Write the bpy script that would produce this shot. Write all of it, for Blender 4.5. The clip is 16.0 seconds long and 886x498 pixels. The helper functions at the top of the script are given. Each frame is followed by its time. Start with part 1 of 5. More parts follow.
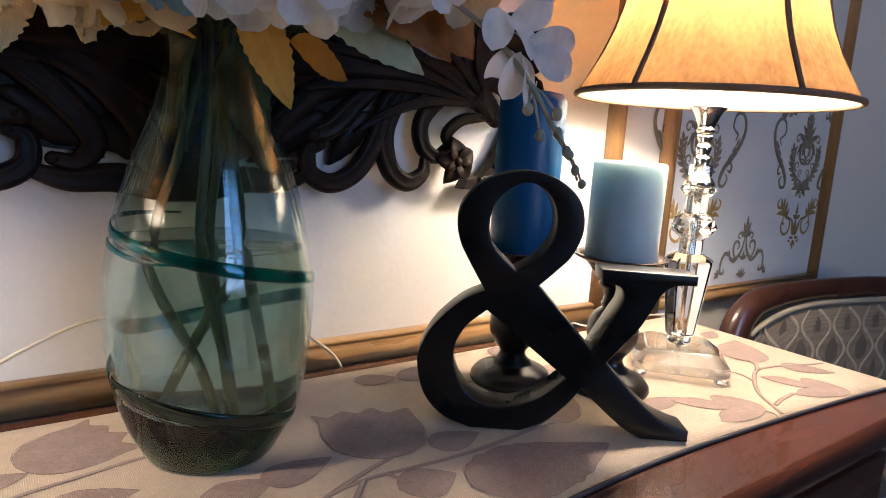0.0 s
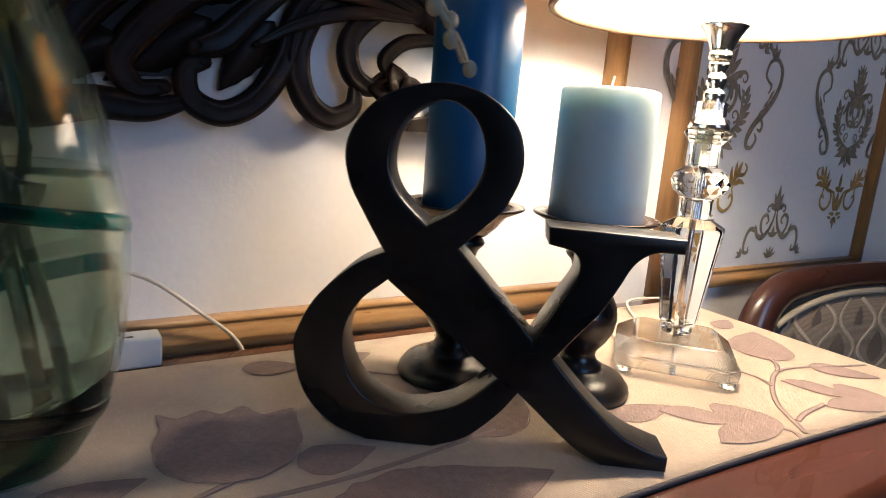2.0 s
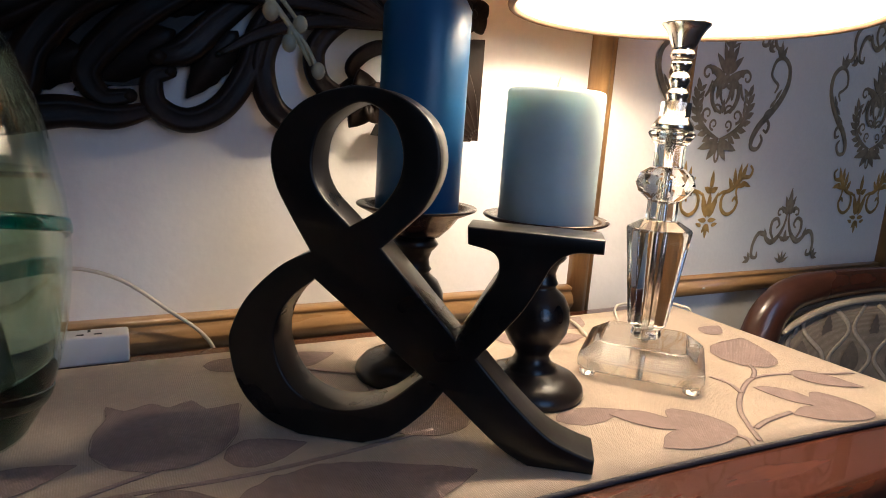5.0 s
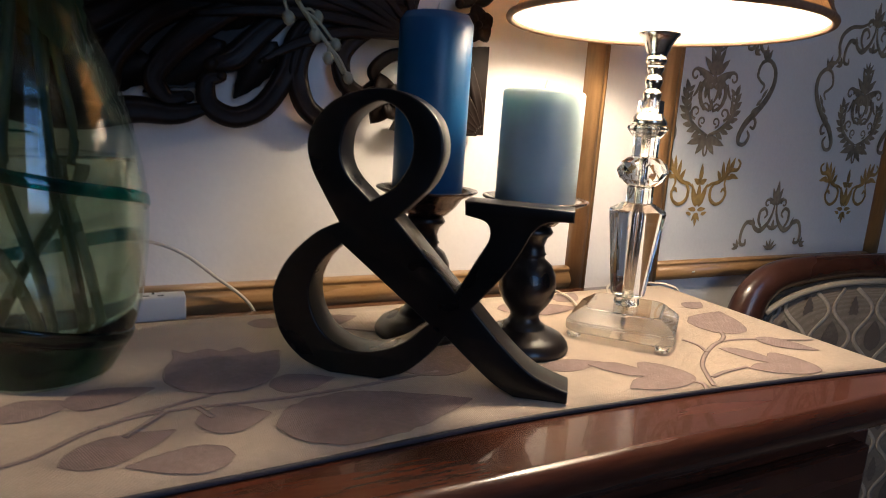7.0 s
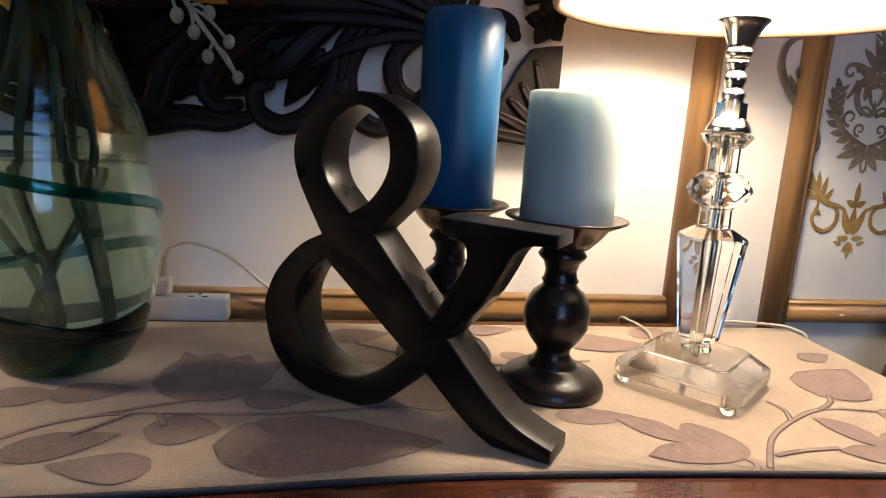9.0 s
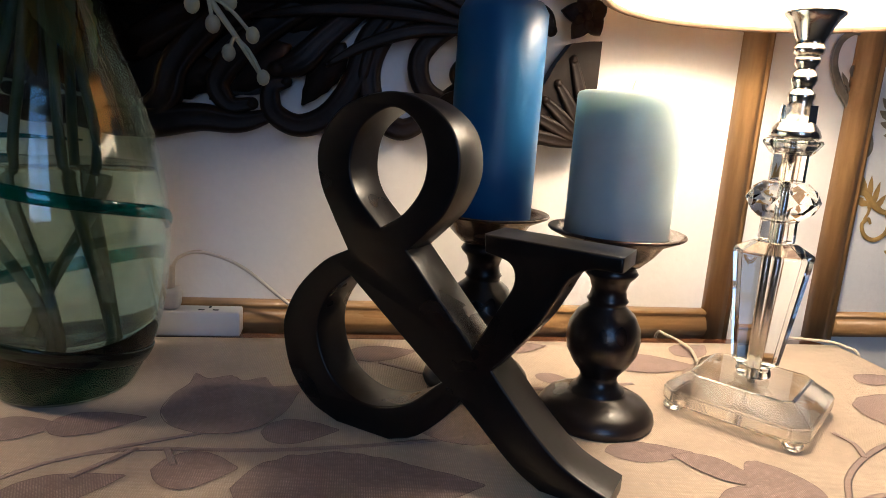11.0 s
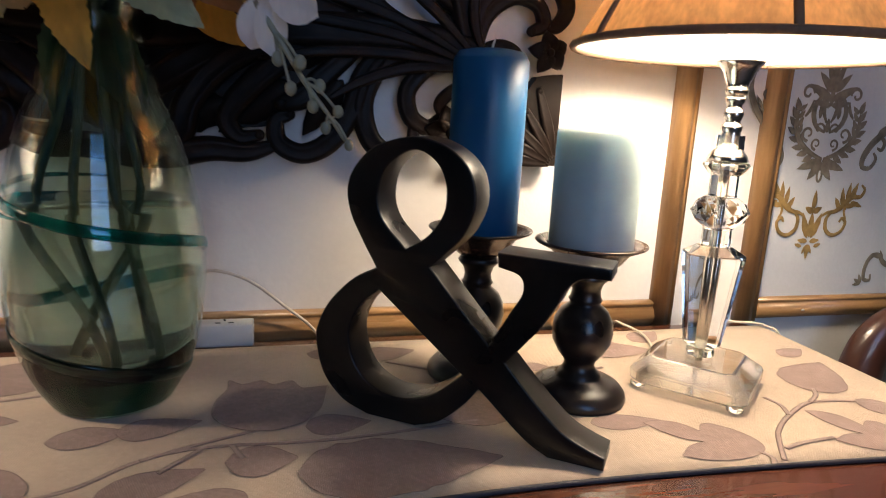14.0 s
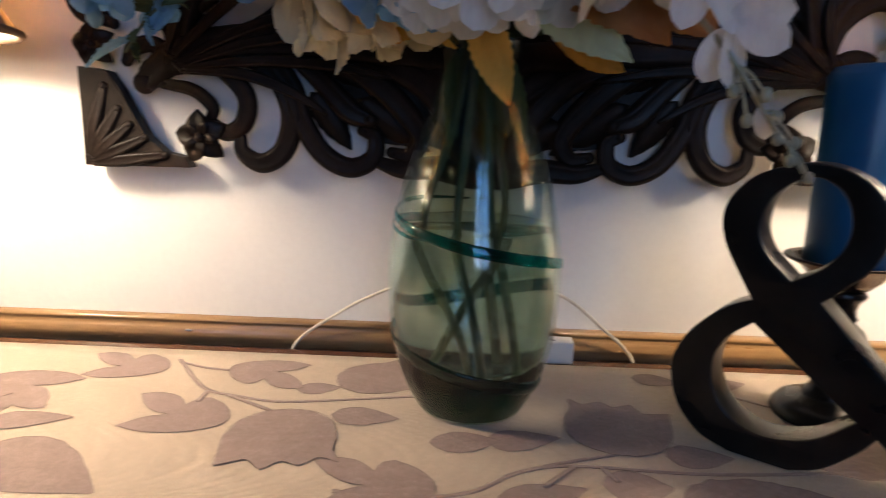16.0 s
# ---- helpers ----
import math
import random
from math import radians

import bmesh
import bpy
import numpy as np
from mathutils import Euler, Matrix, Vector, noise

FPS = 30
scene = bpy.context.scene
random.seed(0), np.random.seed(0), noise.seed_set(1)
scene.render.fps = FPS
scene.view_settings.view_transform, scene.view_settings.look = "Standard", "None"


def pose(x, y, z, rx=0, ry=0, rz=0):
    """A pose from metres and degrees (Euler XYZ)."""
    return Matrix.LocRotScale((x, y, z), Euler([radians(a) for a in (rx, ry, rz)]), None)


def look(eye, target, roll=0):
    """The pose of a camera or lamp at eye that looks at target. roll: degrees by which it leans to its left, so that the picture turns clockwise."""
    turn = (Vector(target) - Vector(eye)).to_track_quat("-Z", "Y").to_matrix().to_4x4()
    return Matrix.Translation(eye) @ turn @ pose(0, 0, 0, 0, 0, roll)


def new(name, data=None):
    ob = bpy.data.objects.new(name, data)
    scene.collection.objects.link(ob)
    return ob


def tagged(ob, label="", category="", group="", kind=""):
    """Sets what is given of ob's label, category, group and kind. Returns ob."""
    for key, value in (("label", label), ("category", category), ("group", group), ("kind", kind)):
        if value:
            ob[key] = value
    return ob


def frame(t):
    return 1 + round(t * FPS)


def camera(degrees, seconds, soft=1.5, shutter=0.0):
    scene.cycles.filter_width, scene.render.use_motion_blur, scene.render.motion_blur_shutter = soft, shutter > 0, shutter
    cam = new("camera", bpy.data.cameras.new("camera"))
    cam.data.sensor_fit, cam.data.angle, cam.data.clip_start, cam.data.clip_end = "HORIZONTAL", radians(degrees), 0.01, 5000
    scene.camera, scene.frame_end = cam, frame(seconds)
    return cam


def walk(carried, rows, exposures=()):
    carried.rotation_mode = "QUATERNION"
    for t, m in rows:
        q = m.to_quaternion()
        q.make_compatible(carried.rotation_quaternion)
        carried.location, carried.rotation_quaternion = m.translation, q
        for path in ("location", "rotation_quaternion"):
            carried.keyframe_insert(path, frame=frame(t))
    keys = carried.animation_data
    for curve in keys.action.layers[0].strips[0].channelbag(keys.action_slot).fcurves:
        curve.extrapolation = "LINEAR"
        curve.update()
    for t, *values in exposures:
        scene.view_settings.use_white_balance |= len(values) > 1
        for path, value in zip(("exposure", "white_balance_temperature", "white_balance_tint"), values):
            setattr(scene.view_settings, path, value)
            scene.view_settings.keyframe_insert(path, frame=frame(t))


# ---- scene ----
from mathutils.geometry import tessellate_polygon

cam = camera(69.1, 16.0, soft=0.8, shutter=0.45)
PATH = [
    (0, (0.003, 0.018, 1.032), (1.163, 1.613, 0.699), 3.7),
    (0.5, (-0.015, 0.03, 1.028), (1.223, 1.564, 0.69), 4.0),
    (1, (0.006, 0.042, 1.017), (1.276, 1.549, 0.673), 4.1),
    (1.5, (0.08, 0.069, 0.999), (1.249, 1.646, 0.615), 5.2),
    (2, (0.155, 0.083, 0.995), (1.23, 1.721, 0.594), 4.7),
    (2.5, (0.205, 0.09, 0.997), (1.195, 1.777, 0.58), 3.5),
    (3, (0.229, 0.089, 0.998), (1.205, 1.791, 0.609), 4.9),
    (3.5, (0.236, 0.087, 0.995), (1.186, 1.8, 0.589), 4.7),
    (4, (0.238, 0.077, 0.994), (1.178, 1.792, 0.576), 4.2),
    (4.2, (0.238, 0.075, 0.993), (1.169, 1.8, 0.597), 3.7),
    (6.3, (0.158, -0.035, 1.012), (1.119, 1.676, 0.626), 4.3),
    (6.5, (0.157, -0.04, 1.013), (1.066, 1.706, 0.659), 2.8),
    (7, (0.184, -0.044, 0.995), (1.068, 1.706, 0.6), 3.8),
    (7.5, (0.25, -0.04, 0.99), (0.917, 1.791, 0.543), 4.6),
    (8, (0.31, -0.038, 0.996), (0.764, 1.86, 0.56), 4.8),
    (8.5, (0.33, -0.045, 1.006), (0.706, 1.876, 0.597), 4.5),
    (9, (0.334, -0.038, 1.0), (0.651, 1.896, 0.6), 3.6),
    (9.2, (0.334, -0.038, 0.999), (0.627, 1.897, 0.588), 4.2),
    (11.3, (0.318, 0.013, 1.005), (0.631, 1.943, 0.587), 3.6),
    (11.5, (0.319, 0.013, 1.006), (0.633, 1.939, 0.566), 3.3),
    (12, (0.323, 0.01, 1.008), (0.633, 1.938, 0.578), 3.2),
    (12.5, (0.318, -0.008, 1.009), (0.65, 1.909, 0.542), 3.4),
    (13, (0.299, -0.04, 1.02), (0.669, 1.868, 0.551), 3.5),
    (13.5, (0.283, -0.044, 1.029), (0.717, 1.851, 0.563), 2.3),
    (14, (0.248, -0.05, 1.031), (0.766, 1.836, 0.612), 3.0),
    (14.5, (0.217, -0.063, 1.045), (0.618, 1.864, 0.686), 2.9),
    (15, (0.177, -0.057, 1.045), (0.466, 1.886, 0.672), 2.7),
    (15.5, (0.149, -0.053, 1.04), (0.309, 1.902, 0.65), 2.5),
    (16, (0.126, -0.039, 1.037), (0.046, 1.917, 0.629), 1.5),
]
walk(cam, [(t, look(eye, target, roll)) for t, eye, target, roll in PATH],
     exposures=[(0.0, 0.57, 6100, 10), (1.0, 0.53, 6100, 10), (1.5, 0.55, 6250, 10), (2.0, 0.44, 6350, 10), (2.5, 0.15, 6450, 10), (4.0, 0.04, 6500, 10), (6.5, -0.12, 6500, 10), (7.0, -0.16, 6450, 10), (7.5, -0.04, 6450, 10), (8.0, -0.03, 6500, 10), (9.0, -0.02, 6500, 10), (12.5, 0.0, 6500, 10), (14.5, 0.12, 6450, 10), (15.0, 0.10, 6450, 10), (15.5, 0.28, 6500, 10), (16.0, 0.34, 6500, 10)])

# ---- world and light ----
world = bpy.data.worlds.new("world")
scene.world = world
world.use_nodes = True
_bg = world.node_tree.nodes["Background"]
_sky = world.node_tree.nodes.new("ShaderNodeTexSky")
_sky.sky_type, _sky.sun_disc, _sky.sun_elevation, _sky.sun_rotation = "NISHITA", False, radians(12), radians(200)
world.node_tree.links.new(_sky.outputs[0], _bg.inputs[0])
_bg.inputs[1].default_value = 0.08

TOP = 0.800          # table top
CLOTH = 0.802        # runner's surface
WALL = 0.608         # face of the north wall
FLOOR = -0.12
LAMPS = ((0.618, 0.414), (-0.353, 0.414))
for lx, ly in LAMPS:
    bulb = bpy.data.lights.new("bulb_light", "POINT")
    bulb.energy, bulb.color, bulb.shadow_soft_size = 7.35, (1.0, 0.83, 0.64), 0.034
    new("bulb_light", bulb).location = (lx, ly, 1.172)
sky_light = bpy.data.lights.new("window_light", "AREA")
sky_light.shape, sky_light.size, sky_light.size_y = "RECTANGLE", 0.80, 1.50
sky_light.energy, sky_light.color = 13.0, (0.17, 0.44, 1.0)
new("window_light", sky_light).matrix_world = look((0.46, -1.97, 1.65), (0.46, 0.6, 1.65))


# ---- materials ----
def mat(name, base, rough=0.5, metal=0.0, vary=0.12, grain=60.0, bump=0.0, coarse=6.0, stretch=(1, 1, 1), rough_vary=0.1, coat=0.0, island=0.0, spec=0.5):
    """A surface with colour that drifts at a coarse and a fine scale, uneven gloss and fine relief."""
    m = bpy.data.materials.new(name)
    m.use_nodes = True
    nt, N = m.node_tree, m.node_tree.nodes.new
    b = nt.nodes["Principled BSDF"]
    tc, mp = N("ShaderNodeTexCoord"), N("ShaderNodeMapping")
    mp.inputs["Scale"].default_value = stretch
    nt.links.new(tc.outputs["Object"], mp.inputs[0])
    fine, big = N("ShaderNodeTexNoise"), N("ShaderNodeTexNoise")
    fine.inputs["Scale"].default_value, fine.inputs["Detail"].default_value = grain, 5
    big.inputs["Scale"].default_value, big.inputs["Detail"].default_value = coarse, 3
    for n in (fine, big):
        nt.links.new(mp.outputs[0], n.inputs[0])
    add = N("ShaderNodeMath")
    add.operation = "ADD"
    nt.links.new(fine.outputs[0], add.inputs[0])
    nt.links.new(big.outputs[0], add.inputs[1])
    ramp = N("ShaderNodeMapRange")
    ramp.inputs[1].default_value, ramp.inputs[2].default_value = 0.65, 1.35
    ramp.inputs[3].default_value, ramp.inputs[4].default_value = 1 - vary, 1 + vary
    nt.links.new(add.outputs[0], ramp.inputs[0])
    hsv = N("ShaderNodeHueSaturation")
    hsv.inputs["Color"].default_value = (*base, 1)
    last = ramp.outputs[0]
    if island:
        geo, span, mul = N("ShaderNodeNewGeometry"), N("ShaderNodeMapRange"), N("ShaderNodeMath")
        span.inputs[3].default_value, span.inputs[4].default_value = 1 - island, 1 + island
        nt.links.new(geo.outputs["Random Per Island"], span.inputs[0])
        mul.operation = "MULTIPLY"
        nt.links.new(last, mul.inputs[0])
        nt.links.new(span.outputs[0], mul.inputs[1])
        last = mul.outputs[0]
    nt.links.new(last, hsv.inputs["Value"])
    nt.links.new(hsv.outputs[0], b.inputs["Base Color"])
    rr = N("ShaderNodeMapRange")
    rr.inputs[1].default_value, rr.inputs[2].default_value = 0.3, 0.7
    rr.inputs[3].default_value, rr.inputs[4].default_value = max(0.02, rough - rough_vary), min(1, rough + rough_vary)
    nt.links.new(big.outputs[0], rr.inputs[0])
    nt.links.new(rr.outputs[0], b.inputs["Roughness"])
    b.inputs["Metallic"].default_value = metal
    b.inputs["Coat Weight"].default_value = coat
    b.inputs["Specular IOR Level"].default_value = spec
    if bump:
        bp = N("ShaderNodeBump")
        bp.inputs["Strength"].default_value, bp.inputs["Distance"].default_value = min(1, bump), 0.002
        nt.links.new(fine.outputs[0], bp.inputs["Height"])
        nt.links.new(bp.outputs[0], b.inputs["Normal"])
    return m


def woven(name, base, dark, size=2000.0, bump=0.3, vary=0.20, blotch=45):
    """Plain weave: two crossed sets of threads, with soft blotches."""
    m = mat(name, base, 0.9, 0, vary, 260, 0, blotch, rough_vary=0.03)
    nt, N = m.node_tree, m.node_tree.nodes.new
    b = nt.nodes["Principled BSDF"]
    b.inputs["Sheen Weight"].default_value = 0.15
    tc = next(n for n in nt.nodes if n.type == "TEX_COORD")
    waves = []
    for axis in ("X", "Y"):
        w = N("ShaderNodeTexWave")
        w.bands_direction = axis
        w.inputs["Scale"].default_value, w.inputs["Distortion"].default_value, w.inputs["Detail"].default_value = size / 6.28, 2.2, 3
        nt.links.new(tc.outputs["Object"], w.inputs[0])
        waves.append(w)
    mx = N("ShaderNodeMath")
    mx.operation = "MULTIPLY"
    nt.links.new(waves[0].outputs["Fac"], mx.inputs[0])
    nt.links.new(waves[1].outputs["Fac"], mx.inputs[1])
    mix = N("ShaderNodeMix")
    mix.data_type = "RGBA"
    hsv = next(n for n in nt.nodes if n.type == "HUE_SAT")
    nt.links.new(mx.outputs[0], mix.inputs[0])
    mix.inputs[6].default_value = (*dark, 1)
    nt.links.new(hsv.outputs[0], mix.inputs[7])
    nt.links.new(mix.outputs[2], b.inputs["Base Color"])
    bp = N("ShaderNodeBump")
    bp.inputs["Strength"].default_value, bp.inputs["Distance"].default_value = bump, 0.0006
    nt.links.new(mx.outputs[0], bp.inputs["Height"])
    nt.links.new(bp.outputs[0], b.inputs["Normal"])
    return m


def clear_glass(name, tint, thin=0.0, ior=1.5, rough=0.0, gloss=1.0):
    """Glass. thin: the share that passes light straight on, as thin walls do."""
    m = bpy.data.materials.new(name)
    m.use_nodes = True
    nt, N = m.node_tree, m.node_tree.nodes.new
    nt.nodes.remove(nt.nodes["Principled BSDF"])
    out = next(n for n in nt.nodes if n.type == "OUTPUT_MATERIAL")
    through_, glossy, facing, mix = N("ShaderNodeBsdfTransparent"), N("ShaderNodeBsdfGlossy"), N("ShaderNodeLayerWeight"), N("ShaderNodeMixShader")
    power, fres = N("ShaderNodeMath"), N("ShaderNodeMath")
    through_.inputs[0].default_value = (*tint, 1)
    glossy.inputs["Roughness"].default_value = rough
    glossy.inputs[0].default_value = (gloss, gloss, gloss, 1)
    power.operation, power.inputs[1].default_value = "POWER", 4.5
    fres.operation, fres.inputs[1].default_value, fres.inputs[2].default_value = "MULTIPLY_ADD", 0.75, ((ior - 1) / (ior + 1)) ** 2
    nt.links.new(facing.outputs["Facing"], power.inputs[0])
    nt.links.new(power.outputs[0], fres.inputs[0])
    nt.links.new(fres.outputs[0], mix.inputs[0])
    nt.links.new(through_.outputs[0], mix.inputs[1])
    nt.links.new(glossy.outputs[0], mix.inputs[2])
    if thin >= 1:
        nt.links.new(mix.outputs[0], out.inputs[0])
        return m
    solid, both = N("ShaderNodeBsdfGlass"), N("ShaderNodeMixShader")
    solid.inputs["Color"].default_value, solid.inputs["IOR"].default_value, solid.inputs["Roughness"].default_value = (*tint, 1), ior, rough
    both.inputs[0].default_value = thin
    nt.links.new(solid.outputs[0], both.inputs[1])
    nt.links.new(mix.outputs[0], both.inputs[2])
    nt.links.new(both.outputs[0], out.inputs[0])
    return m


def shade_cloth(name, base, share, vary=0.1):
    """Silk that lets lamplight through."""
    m = mat(name, base, 0.7, 0, vary, 220, 0.15, 30, stretch=(1, 1, 0.25))
    nt, N = m.node_tree, m.node_tree.nodes.new
    b = nt.nodes["Principled BSDF"]
    hsv = next(n for n in nt.nodes if n.type == "HUE_SAT")
    out = next(n for n in nt.nodes if n.type == "OUTPUT_MATERIAL")
    tr, mix = N("ShaderNodeBsdfTranslucent"), N("ShaderNodeMixShader")
    nt.links.new(hsv.outputs[0], tr.inputs[0])
    mix.inputs[0].default_value = share
    nt.links.new(b.outputs[0], mix.inputs[1])
    nt.links.new(tr.outputs[0], mix.inputs[2])
    nt.links.new(mix.outputs[0], out.inputs[0])
    return m


def wax(name, base, soft):
    m = mat(name, base, 0.42, 0, 0.05, 90, 0.08, 12, rough_vary=0.08)
    b = m.node_tree.nodes["Principled BSDF"]
    b.inputs["Subsurface Weight"].default_value = soft
    b.inputs["Subsurface Radius"].default_value = (1.0, 0.95, 0.85)
    b.inputs["Subsurface Scale"].default_value = 0.02
    return m


def petal_mat(name, base, share=0.3, island=0.15):
    m = shade_cloth(name, base, share, 0.12)
    nt, N = m.node_tree, m.node_tree.nodes.new
    geo, span, hsv = N("ShaderNodeNewGeometry"), N("ShaderNodeMapRange"), next(n for n in nt.nodes if n.type == "HUE_SAT")
    mul = N("ShaderNodeMath")
    mul.operation = "MULTIPLY"
    span.inputs[3].default_value, span.inputs[4].default_value = 1 - island, 1 + island
    nt.links.new(geo.outputs["Random Per Island"], span.inputs[0])
    nt.links.new(hsv.inputs["Value"].links[0].from_socket, mul.inputs[0])
    nt.links.new(span.outputs[0], mul.inputs[1])
    nt.links.new(mul.outputs[0], hsv.inputs["Value"])
    return m


M_WALL = mat("wall_paint", (0.78, 0.76, 0.73), 0.62, 0, 0.03, 180, 0.12, 3)
M_PAPER = mat("wallpaper", (0.66, 0.68, 0.70), 0.45, 0, 0.04, 240, 0.12, 5)
M_PRINT = mat("wallpaper_print", (0.215, 0.185, 0.135), 0.42, 0.0, 0.45, 120, 0.25, 25)
M_GILT = mat("wallpaper_gilt", (0.36, 0.235, 0.085), 0.38, 0.2, 0.4, 120, 0.25, 25)
M_MOULD = mat("moulding_wood", (0.33, 0.185, 0.078), 0.36, 0, 0.18, 40, 0.06, 5, stretch=(1, 8, 8), coat=0.3)
M_MOULD_UP = mat("moulding_wood_upright", (0.33, 0.185, 0.078), 0.36, 0, 0.18, 40, 0.06, 5, stretch=(8, 8, 1), coat=0.3)
M_TABLE = mat("mahogany", (0.095, 0.030, 0.016), 0.24, 0, 0.3, 30, 0.04, 4, stretch=(1, 10, 10), coat=0.5, rough_vary=0.06)
M_CHAIRWOOD = mat("chair_wood", (0.062, 0.023, 0.014), 0.28, 0, 0.3, 30, 0.05, 5, coat=0.4)
M_CLOTH = woven("runner_weave", (0.62, 0.492, 0.38), (0.50, 0.392, 0.292), 1500.0, 0.45, 0.34, 34)
M_MOTIF = woven("runner_motif", (0.385, 0.272, 0.235), (0.265, 0.183, 0.158), 1500, 0.35, 0.62, 60)
M_STEM = woven("runner_stem", (0.40, 0.295, 0.25), (0.30, 0.215, 0.18), 1500, 0.35)
M_OUTLINE = mat("runner_outline", (0.23, 0.165, 0.145), 0.9, 0, 0.3, 500, 0.3, 40)
M_HEM = mat("runner_hem", (0.06, 0.055, 0.065), 0.8, 0, 0.2, 400, 0.4, 20)
M_BLACK = mat("black_lacquer", (0.0075, 0.006, 0.0055), 0.33, 0, 0.4, 120, 0.05, 18, spec=0.38, coat=0.0, rough_vary=0.10)
M_HOLDER = mat("dark_turned_wood", (0.012, 0.008, 0.007), 0.30, 0, 0.35, 80, 0.02, 10, coat=0.15, rough_vary=0.05)
M_DISH = mat("bronzed_dish", (0.075, 0.045, 0.035), 0.28, 0.5, 0.3, 90, 0.05, 12)
M_CARVED = mat("carved_wood", (0.013, 0.008, 0.006), 0.45, 0, 0.4, 90, 0.2, 14, rough_vary=0.1, spec=0.14)
M_WAXPALE = wax("pale_blue_wax", (0.61, 0.715, 0.715), 1.0)
M_WAXBLUE = wax("royal_blue_wax", (0.003, 0.085, 0.215), 0.0)
M_WICK = mat("wick", (0.7, 0.68, 0.6), 0.9)
M_VASE = clear_glass("green_vase_glass", (0.83, 0.912, 0.895), 1.0, 1.58)
M_WATER = clear_glass("vase_water", (0.955, 0.985, 0.98), 0.25, 1.36)
M_VASEBASE = clear_glass("dark_green_glass", (0.10, 0.215, 0.175), 0.0, 1.45)
M_TRAIL = clear_glass("teal_glass_trail", (0.035, 0.50, 0.54), 1.0, 1.6)
M_TRAILDARK = clear_glass("dark_glass_trail", (0.10, 0.26, 0.23), 1.0, 1.6)
M_CRYSTAL = clear_glass("crystal", (0.985, 0.985, 0.975), 0.0, 1.52)
M_CRYSTALBASE = clear_glass("crystal_base", (0.99, 0.985, 0.97), 0.15, 1.52)
M_CHROME = mat("polished_nickel", (0.72, 0.68, 0.62), 0.2, 1.0, 0.08, 60, 0, 10, rough_vary=0.05)
M_SHADE = shade_cloth("shade_silk", (0.66, 0.37, 0.155), 0.46, 0.3)
M_LINER = shade_cloth("shade_liner", (0.86, 0.83, 0.78), 0.25, 0.02)
M_BRAID = shade_cloth("shade_braid", (0.30, 0.19, 0.12), 0.30, 0.2)
M_PLASTIC = mat("white_plastic", (0.66, 0.65, 0.62), 0.38, 0, 0.05, 50, 0.02, 8)
M_SLOT = mat("socket_slot", (0.03, 0.03, 0.03), 0.7)
M_CABLE = mat("pale_cable", (0.62, 0.55, 0.45), 0.45, 0, 0.06)
M_WHITEPETAL = petal_mat("white_petals", (0.90, 0.90, 0.88), 0.48, 0.08)
M_CREAM = petal_mat("cream_petals", (0.84, 0.72, 0.46), 0.45)
M_BLUEPETAL = petal_mat("blue_petals", (0.24, 0.46, 0.66), 0.45)
M_GREENLEAF = petal_mat("green_leaf", (0.055, 0.085, 0.035), 0.2)
M_PALELEAF = petal_mat("pale_green_leaf", (0.52, 0.60, 0.38), 0.45)
M_GOLDLEAF = petal_mat("golden_leaf", (0.76, 0.44, 0.09), 0.5)
M_RUSTLEAF = petal_mat("rust_leaf", (0.42, 0.19, 0.065), 0.35)
M_STALK = mat("flower_stalk", (0.085, 0.092, 0.036), 0.6, 0, 0.3, 80, 0.2, 15)
M_BUD = mat("pale_bud", (0.36, 0.33, 0.22), 0.5, 0, 0.2, 200, 0.2, 20)
M_FLOOR = mat("floor_tiles", (0.32, 0.27, 0.22), 0.35, 0, 0.15, 20, 0.05, 3)
# unseen walls: colour set dark to hold down reflections and bounced light
M_DIMWALL = mat("dimmed_unseen_wall", (0.24, 0.22, 0.20), 0.7, 0, 0.06, 120, 0.1, 3)
M_CEIL = mat("ceiling_paint", (0.45, 0.44, 0.42), 0.8, 0, 0.03, 60, 0.1, 2)
M_FRAMEWHITE = mat("window_frame_paint", (0.7, 0.7, 0.68), 0.4)
M_PANE = clear_glass("window_pane", (0.95, 0.97, 0.97), 1.0, 1.45)


# ---- building helpers ----
def part(name, bm, material, parent=None, label="", smooth=True, at=None):
    """Links a bmesh as one mesh object, under a thing where a parent is given."""
    if smooth:
        for f in bm.faces:
            f.smooth = True
    me = bpy.data.meshes.new(name)
    bm.to_mesh(me)
    bm.free()
    me.materials.append(material)
    ob = new(name, me)
    if at is not None:
        ob.matrix_basis = at
    if parent:
        ob.parent = parent
    if label:
        ob["label"] = label
    return ob


def thing(name, x, y, z, label, category, rz=0, group="", kind=""):
    ob = new(name)
    ob.empty_display_size = 0.02
    ob.matrix_basis = pose(x, y, z, 0, 0, rz)
    return tagged(ob, label, category, group, kind)


def lathe(profile, seg=48, cap=True):
    bm = bmesh.new()
    rings = []
    for r, z in profile:
        rings.append([bm.verts.new((r * math.cos(2 * math.pi * i / seg), r * math.sin(2 * math.pi * i / seg), z)) for i in range(seg)])
    for a, b in zip(rings, rings[1:]):
        for i in range(seg):
            bm.faces.new((a[i], a[(i + 1) % seg], b[(i + 1) % seg], b[i]))
    if cap:
        bm.faces.new(rings[0][::-1])
        bm.faces.new(rings[-1])
    return bm


